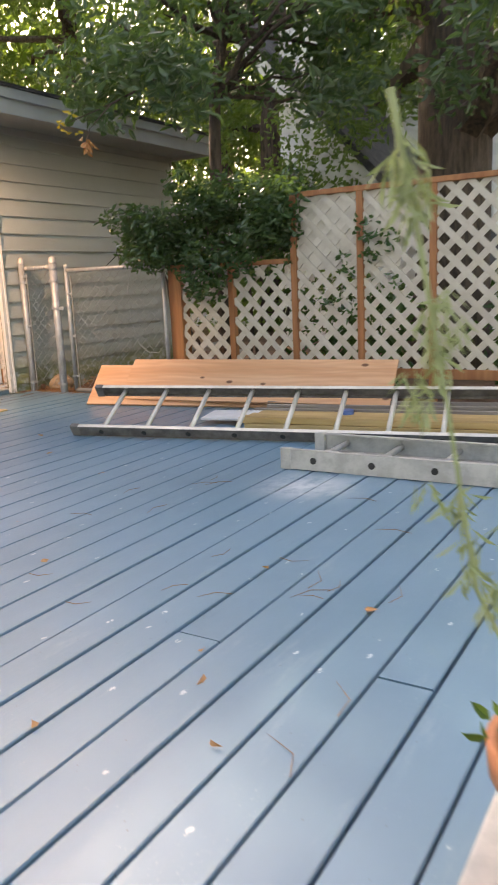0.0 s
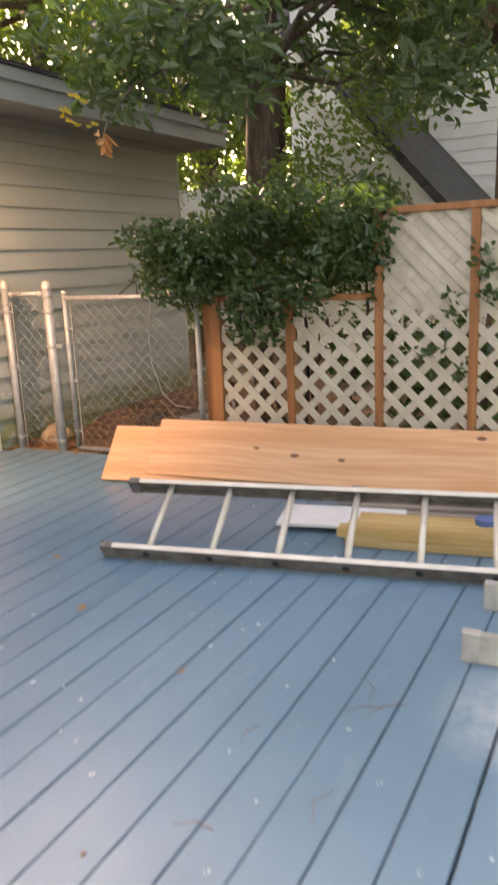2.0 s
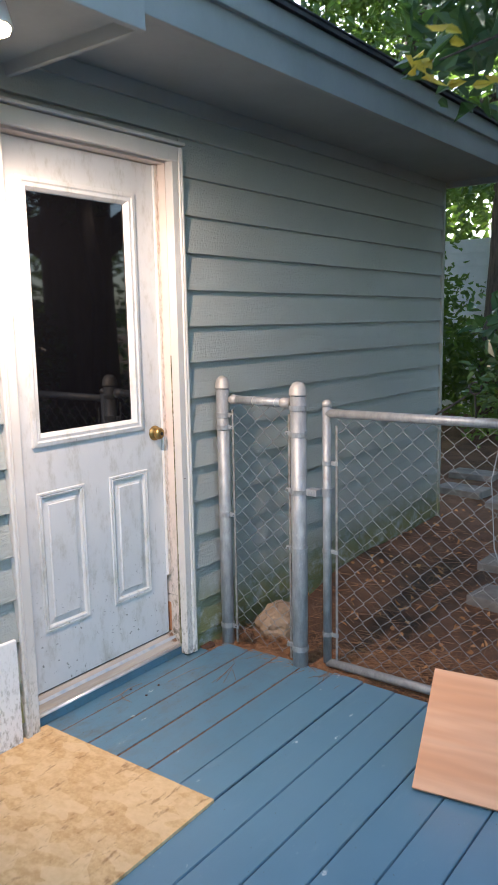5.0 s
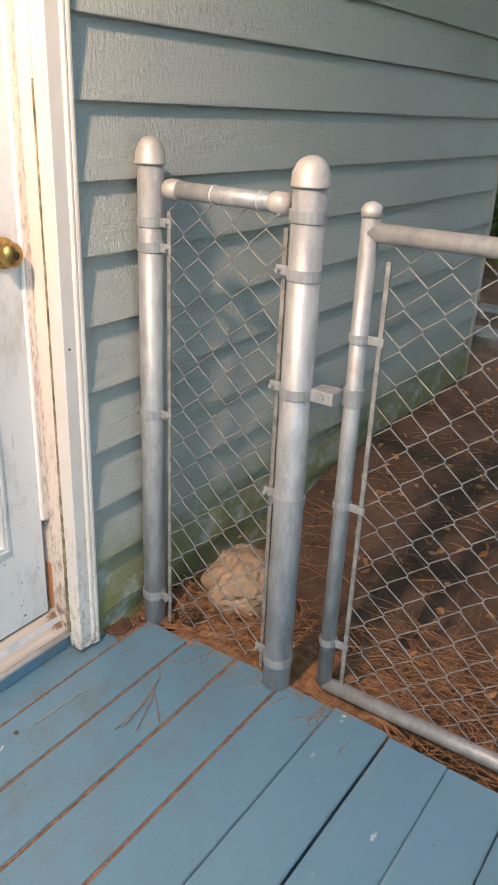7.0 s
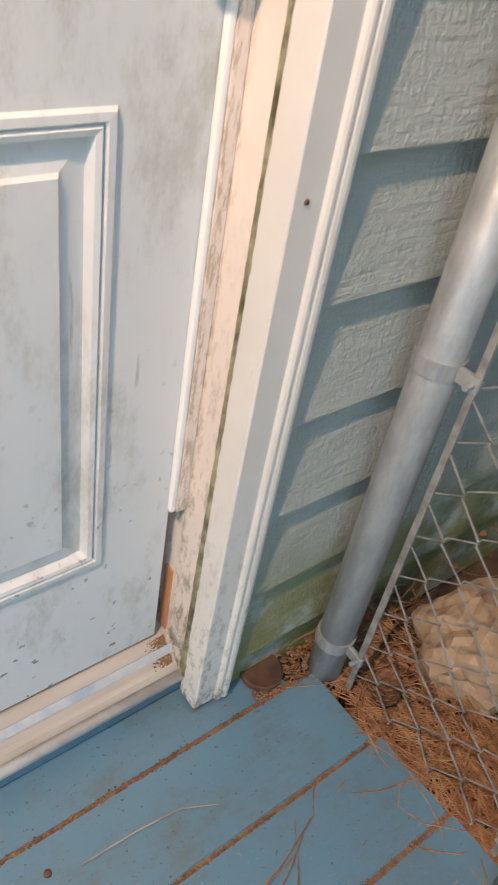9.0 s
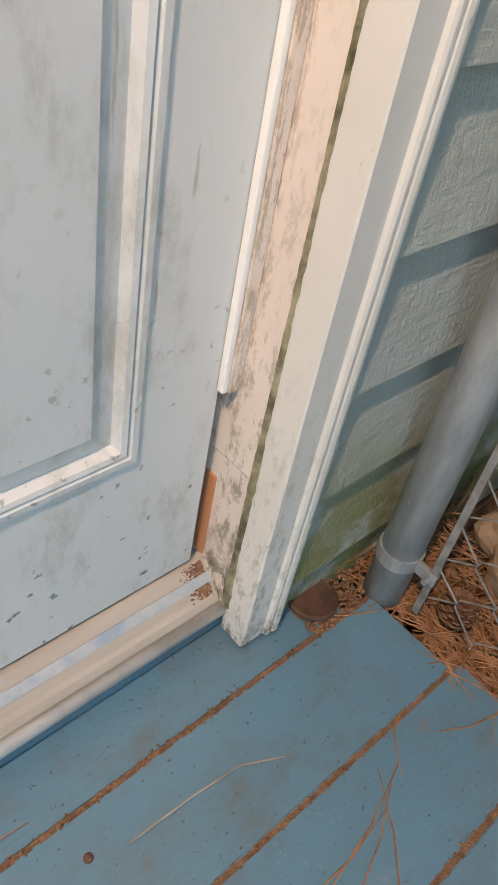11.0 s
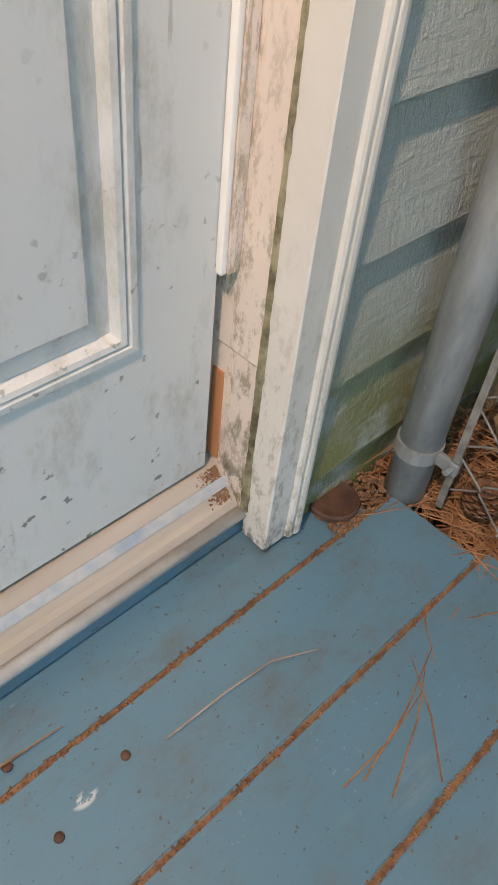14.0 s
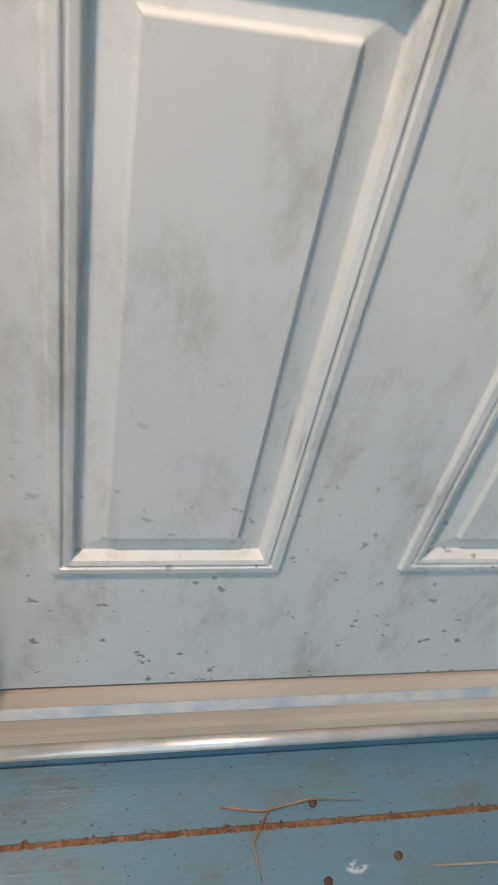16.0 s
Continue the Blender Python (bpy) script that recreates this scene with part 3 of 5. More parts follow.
# weatherstrip, jamb, casing, head
part("stop_face", boxed((DX - 0.010, SR + 0.004, 0.372), (DX + 0.012, DOOR_R, ST)), M_JAMB, frame_d)
part("weatherstrip", boxed((DX + 0.001, SR - 0.004, 0.372), (DX + 0.010, SR + 0.0035, ST), bevel=0.002), M_STRIP, frame_d, "flaking white weatherstrip, cut short at the foot")
jamb = bmesh.new()
prism(jamb, [(-0.125, DOOR_R + 0.001), (-0.029, DOOR_R + 0.001), (-0.029, DOOR_R + 0.022), (-0.125, DOOR_R + 0.022)], 2, 0.275, ST + 0.02)
part("jamb", jamb, M_JAMB, frame_d, "pinkish peeling door jamb")
patch = bmesh.new()
prism(patch, [(-0.118, DOOR_R + 0.003), (-0.030, DOOR_R + 0.003), (-0.030, DOOR_R + 0.022), (-0.118, DOOR_R + 0.022)], 2, 0.045, 0.272)
part("jamb_foot", patch, M_JAMB, frame_d, "cracked rotten jamb foot")
part("bare_splinter", prism(bmesh.new(), [(-0.099, DOOR_R + 0.000), (-0.082, DOOR_R + 0.000), (-0.082, DOOR_R + 0.004), (-0.099, DOOR_R + 0.004)], 2, 0.10, 0.235), M_BARE, frame_d, "bare orange split wood")
part("jamb_left", boxed((-0.125, DOOR_L - 0.012, 0.0), (-0.03, DOOR_L + 0.009, ST + 0.02)), M_JAMB, frame_d)
part("head_jamb", boxed((-0.125, DOOR_L, ST + 0.004), (-0.03, DOOR_R + 0.02, ST + 0.024)), M_JAMB, frame_d)
CASE = [(-0.028, 0.6425), (0.010, 0.6425), (0.012, 0.6445), (0.012, 0.679), (0.016, 0.681), (0.018, 0.684), (0.018, 0.688), (0.0145, 0.690), (0.0185, 0.692), (0.0195, 0.697), (0.0185, 0.702), (0.015, 0.7045), (-0.028, 0.7045)]
mv, mf = [], []
for k in range(261):
    zz = 0.05 + 0.005 * k
    wide = 0.0035 + 0.005 * max(0.0, 1.0 - zz / 0.6) + 0.0025 * noise.noise((zz * 9, 1.0, 0.0)) + 0.002 * noise.noise((zz * 70, 4.0, 0.0))
    yy = 0.6398 - 0.0008 * noise.noise((zz * 60, 8.0, 0.0))
    mv.extend([(-0.030 - wide * 0.6, yy + 0.0014, zz), (-0.030 - wide * 0.4, yy, zz), (-0.030 + wide * 0.6, yy, zz), (-0.030 + wide * 0.9, yy + 0.0032, zz)])
    if k:
        mf.extend([(4 * k - 4 + q, 4 * k - 3 + q, 4 * k + 1 + q, 4 * k + q) for q in range(3)])
joint = from_arrays("mildew_joint", mv, mf, M_MOSS, frame_d)
tagged(joint, "green-black mildew in the joint")
part("casing", prism(bmesh.new(), CASE, 2, 0.006, 2.195), M_CASING, frame_d)
mid = (DOOR_L + DOOR_R) / 2
part("casing_left", prism(bmesh.new(), [(x, 2 * mid - y) for x, y in CASE], 2, 0.006, 2.195), M_CASING, frame_d)
part("head_casing", boxed((-0.010, 2 * mid - 0.705, 2.140), (0.014, 0.705, 2.200), bevel=0.004), M_CASING, frame_d)
part("drip_cap", boxed((-0.010, 2 * mid - 0.712, 2.206), (0.028, 0.712, 2.218), bevel=0.003), M_CASING, frame_d)
sill = prism(bmesh.new(), [(-0.130, 0.094), (-0.080, 0.092), (-0.052, 0.060), (-0.046, 0.056), (-0.040, 0.046), (-0.046, 0.0), (-0.130, 0.0)], 1, DOOR_L + 0.01, DOOR_R + 0.022)
part("sill", sill, M_SILL, frame_d, "worn wooden sill with flaked paint")
part("sill_strip", prism(bmesh.new(), [(-0.0690, 0.0795), (-0.0600, 0.0692), (-0.0585, 0.0702), (-0.0675, 0.0805)], 1, DOOR_L + 0.01, DOOR_R + 0.018), M_SILLBLUE, frame_d)
part("riser", boxed((-0.045, DOOR_L + 0.01, -0.003), (-0.036, DOOR_R + 0.022, 0.0375)), M_DECK, frame_d, "blue painted strip under the threshold")
part("threshold_nose", prism(bmesh.new(), [(-0.040, 0.047), (-0.033, 0.049), (-0.026, 0.046), (-0.024, 0.042), (-0.0245, 0.039), (-0.028, 0.037), (-0.040, 0.037)], 1, DOOR_L + 0.01, DOOR_R + 0.028), M_NOSE, frame_d, "aluminium threshold nosing", True)
# Dark strip under the slab, standing for the shade in the gap.
part("door_sweep", boxed((DX - 0.03, SL + 0.004, 0.0930), (DX - 0.006, SR - 0.002, 0.0995)), M_DARK, frame_d)
nail_hole = bmesh.new()
for y, z, r in ((0.655, 0.820, 0.0055), (0.697, 0.811, 0.005), (0.659, 0.815, 0.003)):
    turned_x(nail_hole, [(r, 0.0), (r * 0.7, 0.002)], (0.012 if y < 0.68 else 0.0195, y, z), 8)
part("nail_head", nail_hole, M_RUST, frame_d)

flash = thing("kick_board", "white painted board at the foot of the wall", "board", at=(0.0, -0.25, 0.0))
part("face", boxed((0.004, -0.17, 0.0), (0.022, 0.0, 0.40), bevel=0.004), M_STRIP, flash)

# ---------------------------------------------------------------- porch light
lamp = thing("porch_light", "white floodlight glowing warmly under the eave", "lamp", at=(0.47, -0.50, 2.332))
part("mount", lathe(bmesh.new(), [(0.05, 0.0), (0.05, -0.02), (0.02, -0.025)], (0, 0, 0)), M_LAMPW, lamp, "", True)
head = lathe(bmesh.new(), [(0.02, 0.0), (0.035, -0.02), (0.05, -0.075), (0.052, -0.08)], (0, 0, -0.02))
part("shade", head, M_LAMPW, lamp, "", True)
part("bulb", lathe(bmesh.new(), [(0.046, 0.0), (0.042, -0.012), (0.02, -0.02), (0.004, -0.022)], (0, 0, -0.102)), M_GLOW, lamp, "", True)
lamp_light = bpy.data.lights.new("porch_lamp", 'SPOT')
lamp_light.spot_size, lamp_light.spot_blend = radians(112), 0.8
lamp_light.energy, lamp_light.color, lamp_light.shadow_soft_size = 31.0, (1.0, 0.74, 0.57), 0.03
new("porch_lamp", lamp_light).matrix_world = look((0.47, -0.50, 2.18), (0.08, 0.75, 0.55))

# ---------------------------------------------------------------- chain-link fence and gate
PIPE = 0.030


def round_pipe(a, b, r, sides=16):
    return tube(bmesh.new(), [a, b], r, sides)


def band(z, r, name, parent, reach=(0.045, 0.012), tab=True, mat=None):
    """A pressed steel band round a post at its origin, with a bolted tab."""
    bm = lathe(bmesh.new(), [(r + 0.0005, -0.011), (r + 0.003, -0.011), (r + 0.003, 0.011), (r + 0.0005, 0.011)], (0, 0, z), 20)
    if tab:
        d = Vector((reach[0], reach[1], 0)).normalized()
        m = Matrix.Translation((0, 0, z)) @ Matrix.Rotation(math.atan2(d.y, d.x), 4, 'Z')
        box(bm, (r, -0.004, -0.010), (r + 0.034, 0.004, 0.010), m, 0.002)
    ob = part(name, bm, mat or M_ZINC, parent)
    if tab:
        bolt = tube(bmesh.new(), [(r + 0.025, -0.016, 0), (r + 0.025, 0.016, 0)], 0.0045, 8)
        bmesh.ops.transform(bolt, matrix=m, verts=bolt.verts[:])
        part("bolt", bolt, M_ZINC, ob)
    return ob


def fence_post(x, y, height, r, bands, label, reach):
    p = thing("fence_post", label, "fence post", "gate posts", at=(x, y, ground_height(x, y) + 0.01))
    z0 = p.location.z
    part("pipe", round_pipe((0, 0, -0.05), (0, 0, height - z0 - 0.03), r, 24), M_ZINC, p, "", True)
    dome = [(r + 0.005, 0.0), (r + 0.006, 0.003), (r + 0.004, 0.006), (r + 0.003, 0.026), (r * 0.98, 0.032), (r * 0.85, 0.042), (r * 0.62, 0.050), (r * 0.30, 0.055), (0.004, 0.056)]
    part("cap", lathe(bmesh.new(), dome, (0, 0, height - z0 - 0.055), 24), M_ALU2, p, "chalky domed cast cap", True)
    for z in bands:
        band(z - z0, r, "band", p, reach)
    return p


P1, P2 = (0.058, 0.876), (0.474, 0.862)
dirn = (P2[0] - P1[0], P2[1] - P1[1])
fence_post(*P1, 1.250, 0.029, (0.085, 0.618, 1.075, 1.02), "galvanised fence post beside the door frame", dirn)
fence_post(*P2, 1.238, 0.034, (0.08, 0.52, 0.775, 1.02, 1.13), "thicker galvanised gate post", (-dirn[0], -dirn[1]))


def mesh_wire(name, x0, x1, y0, y1, z0, z1, parent, cell=0.041, r=0.0014):
    """Woven wire as zigzag strands with bent knuckles, hung between two uprights."""
    verts, faces = [], []
    n = int(round((x1 - x0) / cell))
    rows = int(round((z1 - z0) / cell))
    cw, ch = (x1 - x0) / n, (z1 - z0) / rows

    def strand(pts):
        bm = bmesh.new()
        tube(bm, pts, r, 5, False)
        base = len(verts)
        bm.verts.index_update()
        verts.extend(tuple(v.co) for v in bm.verts)
        faces.extend(tuple(base + v.index for v in f.verts) for f in bm.faces)
        bm.free()

    for k in range(n):
        pts = []
        for j in range(rows + 1):
            side = (j + k) % 2
            x = x0 + (k + side) * cw
            f = (x - x0) / (x1 - x0)
            off = 0.0035 * (1 if side else -1)
            y = y0 + (y1 - y0) * f + 0.012 * noise.noise((x * 4, j * 0.35, 2.0))
            z = z0 + j * ch + 0.004 * noise.noise((x * 9, j * 1.7, 0))
            pts.append((x, y + off, z - ch * 0.10))
            pts.append((x, y - off, z + ch * 0.10))
        strand(pts)
    return tagged(from_arrays(name, verts, faces, M_WIRE, parent), "woven galvanised chain-link wire", kind="stuff")


panel = thing("chain_link_fence", "narrow chain-link panel between two posts", "fence", at=(0, 0, 0))
rail_z = 1.147
a0, b0 = Vector((P1[0] + 0.05, P1[1], rail_z)), Vector((P2[0] - 0.05, P2[1], rail_z))
part("top_rail", tube(bmesh.new(), [a0, b0], 0.019, 18), M_ZINC, panel, "", True)
for p0, p1 in ((a0 - Vector((0.006, 0, 0)), a0 + Vector((0.034, 0, 0))), (b0 - Vector((0.040, 0, 0)), b0 + Vector((0.006, 0, 0)))):
    part("rail_end", tube(bmesh.new(), [p0, p0.lerp(p1, 0.3), p1], [0.016, 0.0225, 0.0215], 18), M_ALU2, panel, "pale cast rail end cup", True)
mesh_wire("wire", P1[0] + 0.055, P2[0] - 0.055, P1[1] + 0.004, P2[1] + 0.004, 0.035, 1.14, panel)
for x in (P1[0] + 0.056, P2[0] - 0.056):
    part("tension_bar", boxed((x - 0.005, P1[1] - 0.004, 0.01), (x + 0.005, P1[1] + 0.001, 1.10), bevel=0.0015), M_WIRE, panel)
for f in (0.42, 0.8):
    c = a0.lerp(b0, f)
    tie = lathe(bmesh.new(), [(0.0195, -0.0016), (0.0215, 0.0), (0.0195, 0.0016)], (0, 0, 0), 14)
    bmesh.ops.transform(tie, matrix=Matrix.Translation(c) @ Matrix.Rotation(radians(90), 4, 'Y'), verts=tie.verts[:])
    part("tie", tie, M_ALU, panel)

# the gate leaf
gate = thing("gate", "chain-link gate in a bent pipe frame, closed", "gate", at=(0, 0, 0))
G0, G1, GY0, GY1, GB, GT = 0.580, 1.650, 0.915, 0.945, 0.020, 1.108
for nm, a, b in (("stile", (G0, GY0, GB), (G0, GY0, GT + 0.035)), ("stile", (G1, GY1, GB), (G1, GY1, GT)), ("rail", (G0, GY0, GT), (G1, GY1, GT)), ("rail", (G0, GY0, GB), (G1, GY1, GB))):
    part(nm, round_pipe(a, b, 0.0185, 16), M_ZINC, gate, "", True)
part("stile_cap", lathe(bmesh.new(), [(0.021, 0), (0.021, 0.014), (0.014, 0.024), (0.004, 0.028)], (G0, GY0, GT + 0.028), 16), M_ALU2, gate, "", True)
mesh_wire("wire", G0 + 0.045, G1 - 0.03, GY0 + 0.004, GY1 + 0.004, GB + 0.01, GT - 0.01, gate)
part("tension_bar", boxed((G0 + 0.042, GY0 - 0.003, GB), (G0 + 0.052, GY0 + 0.003, GT - 0.05), bevel=0.001), M_WIRE, gate)
for z in (0.15, 0.52, 0.90):
    bm = lathe(bmesh.new(), [(0.019, -0.009), (0.0215, -0.009), (0.0215, 0.009), (0.019, 0.009)], (G0, GY0, z), 16)
    box(bm, (G0 + 0.018, GY0 - 0.004, z - 0.009), (G0 + 0.055, GY0 + 0.004, z + 0.009), None, 0.002)
    part("clamp", bm, M_ZINC, gate)
hinge = lathe(bmesh.new(), [(0.0195, -0.018), (0.0225, -0.018), (0.0225, 0.018), (0.0195, 0.018)], (G0, GY0, 0.775), 16)
box(hinge, (P2[0] + 0.036, P2[1] - 0.004, 0.762), (G0 - 0.018, GY0 - 0.010, 0.790), None, 0.003)
hp = part("hinge", hinge, M_ZINC, gate, "bolted galvanised gate hinge")
part("bolt", tube(bmesh.new(), [(0.535, 0.855, 0.776), (0.535, 0.925, 0.776)], 0.007, 8), M_ZINC, hp)
hook = bmesh.new()
tube(hook, [(1.05, GY0 + 0.012, GT + 0.02), (1.10, GY0 + 0.012, GT + 0.05), (1.16, GY0 + 0.012, GT + 0.09), (1.185, GY0 + 0.012, GT + 0.115)] + [(1.20 + 0.022 * math.cos(q), GY0 + 0.012, GT + 0.125 + 0.022 * math.sin(q)) for q in [math.pi - 0.5 * k for k in range(13)]], 0.004, 6)
tube(hook, [(1.20, GY0 + 0.012, GT + 0.10), (1.205, GY0 + 0.012, GT + 0.01)], 0.004, 6)
part("latch_wire", hook, M_DARK, gate, "bent wire latch hook")
cord = tube(bmesh.new(), [(1.30, GY1, GT - 0.02), (1.27, GY1 - 0.02, 0.9), (1.29, GY1 - 0.025, 0.65), (1.36, GY1 - 0.02, 0.45), (1.45, GY1 - 0.02, 0.38), (1.58, GY1 - 0.02, 0.37)], 0.002, 6)
part("loose_wire", cord, M_ZINC, gate, "loose looping wire")

# ---------------------------------------------------------------- lattice fence
FY = 1.0
lat = thing("lattice_fence", "pale diagonal lattice in a red-brown cedar frame", "fence", at=(0, 0, 0))
LB, LT, LOW = 0.27, 1.535, 1.06
UPR = [2.285, 2.862, 3.405, 3.945, 4.49, 5.04, 5.60, 6.16, 6.72, 7.28]
part("corner_post", boxed((1.672, FY - 0.02, ground_height(1.7, FY) - 0.05), (1.795, FY + 0.10, 1.10), bevel=0.006), M_CEDAR, lat, "stout cedar corner post")
for k, x in enumerate(UPR):
    top = 1.10 if x < 2.5 else LT
    part("upright", boxed((x - 0.024, FY - 0.014, ground_height(x, FY) - 0.05), (x + 0.024, FY + 0.045, top), bevel=0.004), M_CEDAR, lat)
part("top_rail", boxed((2.838, FY - 0.02, LT), (7.31, FY + 0.05, LT + 0.038), bevel=0.005), M_CEDAR, lat)
part("low_top_rail", boxed((1.795, FY - 0.008, LOW), (2.838, FY + 0.04, LOW + 0.038), bevel=0.005), M_CEDAR, lat)
spans = list(zip([1.795] + [x + 0.024 for x in UPR], [x - 0.024 for x in UPR]))
for x0, x1 in spans:
    part("bottom_rail", boxed((x0, FY - 0.006, LB - 0.07), (x1, FY + 0.035, LB), bevel=0.004), M_CEDAR, lat)
P_LAT, W_LAT = 0.109 * math.sqrt(2), 0.046


def clip_strip(x0, x1, z0, z1, c, sgn):
    """The stretch of the line x + sgn * z = c inside a rectangle."""
    lo, hi = (c - x1, c - x0) if sgn > 0 else (x0 - c, x1 - c)
    lo, hi = max(z0, lo), min(z1, hi)
    if hi - lo < 0.02:
        return None
    f = (lambda z: c - z) if sgn > 0 else (lambda z: c + z)
    return (f(lo), lo), (f(hi), hi)


def strip_bm(seg, y, t):
    (xa, za), (xb, zb) = seg
    ln, ang = math.hypot(xb - xa, zb - za), math.atan2(zb - za, xb - xa)
    m = Matrix.Translation(((xa + xb) / 2, y, (za + zb) / 2)) @ Matrix.Rotation(-ang, 4, 'Y')
    return boxed((-ln / 2 - 0.012, -t / 2, -W_LAT / 2), (ln / 2 + 0.012, t / 2, W_LAT / 2), m)


for (x0, x1) in spans:
    z1 = LT if x0 > 2.6 else LOW
    for sgn, y in ((1, FY + 0.006), (-1, FY + 0.0145)):
        c0, c1 = (x0 + LB, x1 + z1) if sgn > 0 else (x0 - z1, x1 - LB)
        c = math.ceil(c0 / P_LAT) * P_LAT + (0.02 if sgn > 0 else 0.0)
        while c < c1:
            seg = clip_strip(x0 + 0.001, x1 - 0.001, LB, z1, c, sgn)
            if seg:
                part("slat", strip_bm(seg, y, 0.008), M_LATT, lat)
            c += P_LAT

# Added sheet in place of the neighbour's pale wall showing through the holes.
sheet = part("backing_sheet", boxed((2.89, FY + 0.020, 1.00), (3.70, FY + 0.026, 1.53), None, 0.001), M_LATT)
tagged(sheet, "pale sheet standing in for the neighbour's wall behind the lattice", "panel")

# ---------------------------------------------------------------- neighbouring house
nh = thing("neighbour_house", "pale clapboard house with a dark gable roof", "house", at=(0, 0, 0))


def clap_wall(name, x0, x1, z0, z1, y, parent, top=None):
    z = z0
    wall_part = part(name, boxed((x0, y + 0.03, z0), (x1 if top is None else x0 + 0.6, y + 0.12, z1)), M_NHOUSE, parent)
    while z < z1:
        xa, xb = (x0, x1) if top is None else (x0, min(x1, top(z)))
        if xb - xa > 0.05:
            part("clapboard", prism(bmesh.new(), [(y - 0.022, z), (y - 0.006, z + 0.19), (y + 0.03, z + 0.19), (y + 0.03, z)], 0, xa, xb), M_NHOUSE, wall_part)
        z += 0.19
    return wall_part


NY = 6.0
rake = lambda z: 1.50 + (2.19 - z) * 0.92
clap_wall("gable_wall", 0.1, 5.2, -0.05, 4.4, NY, nh, lambda z: min(5.2, rake(z + 0.19) + 0.02))
pa, pb = Vector((1.50 - 2.3 * 0.92, NY, 2.19 + 2.3)), Vector((1.50 + 1.35 * 0.92, NY, 2.19 - 1.35))
ang = math.atan2((pb - pa).z, (pb - pa).x)
mr = Matrix.Translation((pa + pb) / 2) @ Matrix.Rotation(-ang, 4, 'Y')
hl = (pb - pa).length / 2
part("rake_board", boxed((-hl, -0.40, -0.02), (hl, -0.36, 0.16), mr), M_NHOUSE, nh)
part("roof", boxed((-hl, -0.45, 0.16), (hl, 4.0, 0.26), mr), M_SHINGLE, nh)
part("roof_soffit", boxed((-hl, -0.36, 0.10), (hl, 0.0, 0.12), mr), M_SHINGLE, nh)
clap_wall("far_wall", 0.5, 8.5, -0.05, 5.0, NY + 3.2, nh)
clap_wall("annex_wall", -5.0, 0.48, -0.05, 2.6, NY + 3.2, nh)
part("far_roof", prism(bmesh.new(), [(NY + 2.8, 5.0), (NY + 2.8, 5.1), (NY + 6.5, 7.0), (NY + 6.5, 6.9)], 0, 0.0, 9.0), M_SHINGLE, nh)

# ---------------------------------------------------------------- trees


def tree(name, label, base, top, r0, r1, limbs, crown, mat, length, width, group="", lean=0.25):
    """crown: clump centres and radii, and leaves to a clump; limbs reach some of the clumps."""
    t = thing(name, label, "tree", group, at=base)
    b, tp = Vector(base), Vector(top) - Vector(base)
    spine = [Vector((0, 0, -0.2)).lerp(tp, k / 8) + Vector((lean * noise.noise((k * 0.6, base[0], 0)), lean * noise.noise((k * 0.6, base[1], 9)), 0)) * (k / 8) for k in range(9)]
    bm = bmesh.new()
    tube(bm, spine, [r0 * 1.25 + 0.0] + [r0 + (r1 - r0) * k / 8 for k in range(1, 9)], 14)
    part("trunk", bm, M_BARK, t, "", True)
    centres, radii, per = crown
    local = [Vector(c) - b for c in centres]
    for c in local[:limbs]:
        s = min(spine[2:], key=lambda p: (p - c).length + 0.8 * max(0.0, p.z - c.z))
        lm = bmesh.new()
        tube(lm, wavy(s, c, 6), [r1 * 0.75, r1 * 0.6, r1 * 0.5, r1 * 0.38, r1 * 0.25, r1 * 0.12], 6)
        part("limb", lm, M_BARK, t)
    v, f = leaf_arrays(clumps([tuple(c) for c in local], radii, per), length, width)
    from_arrays("crown", v, f, mat, t)
    return t


def cloud(n, lo, hi):
    return rng.uniform(lo, hi, (n, 3)).tolist()


TA = (-1.15, 7.7, 0.0)
tree("tree", "tall dark-barked tree behind the house corner", TA, (-0.7, 7.9, 9.5), 0.23, 0.14, 14,
     (cloud(26, (-4.5, 6.0, 3.4), (2.6, 10.0, 8.5)), 0.8, 420), M_FARLEAF, 0.14, 0.06, "yard trees")
tree("tree", "massive dark trunk behind the lattice fence", (3.40, 3.2, 0.0), (3.6, 3.3, 9.0), 0.36, 0.28, 12,
     (cloud(30, (1.4, 1.9, 2.9), (6.5, 5.5, 6.5)), 0.6, 230), M_FARLEAF, 0.12, 0.05, "yard trees")
tree("tree", "slender tree rising behind the roof", (-6.2, 8.2, 0.0), (-5.6, 8.3, 9.5), 0.19, 0.12, 10,
     (cloud(34, (-9.5, 6.5, 3.6), (-3.2, 11.0, 9.0)), 0.9, 420), M_FARLEAF, 0.14, 0.07, "yard trees")
tree("tree", "bare-stemmed tree deep in the yard", (-3.9, 10.5, 0.0), (-3.4, 10.5, 9.5), 0.22, 0.14, 8,
     (cloud(20, (-6.5, 9.0, 4.0), (-1.0, 13.0, 9.0)), 0.9, 380), M_FARLEAF, 0.15, 0.07, "yard trees")

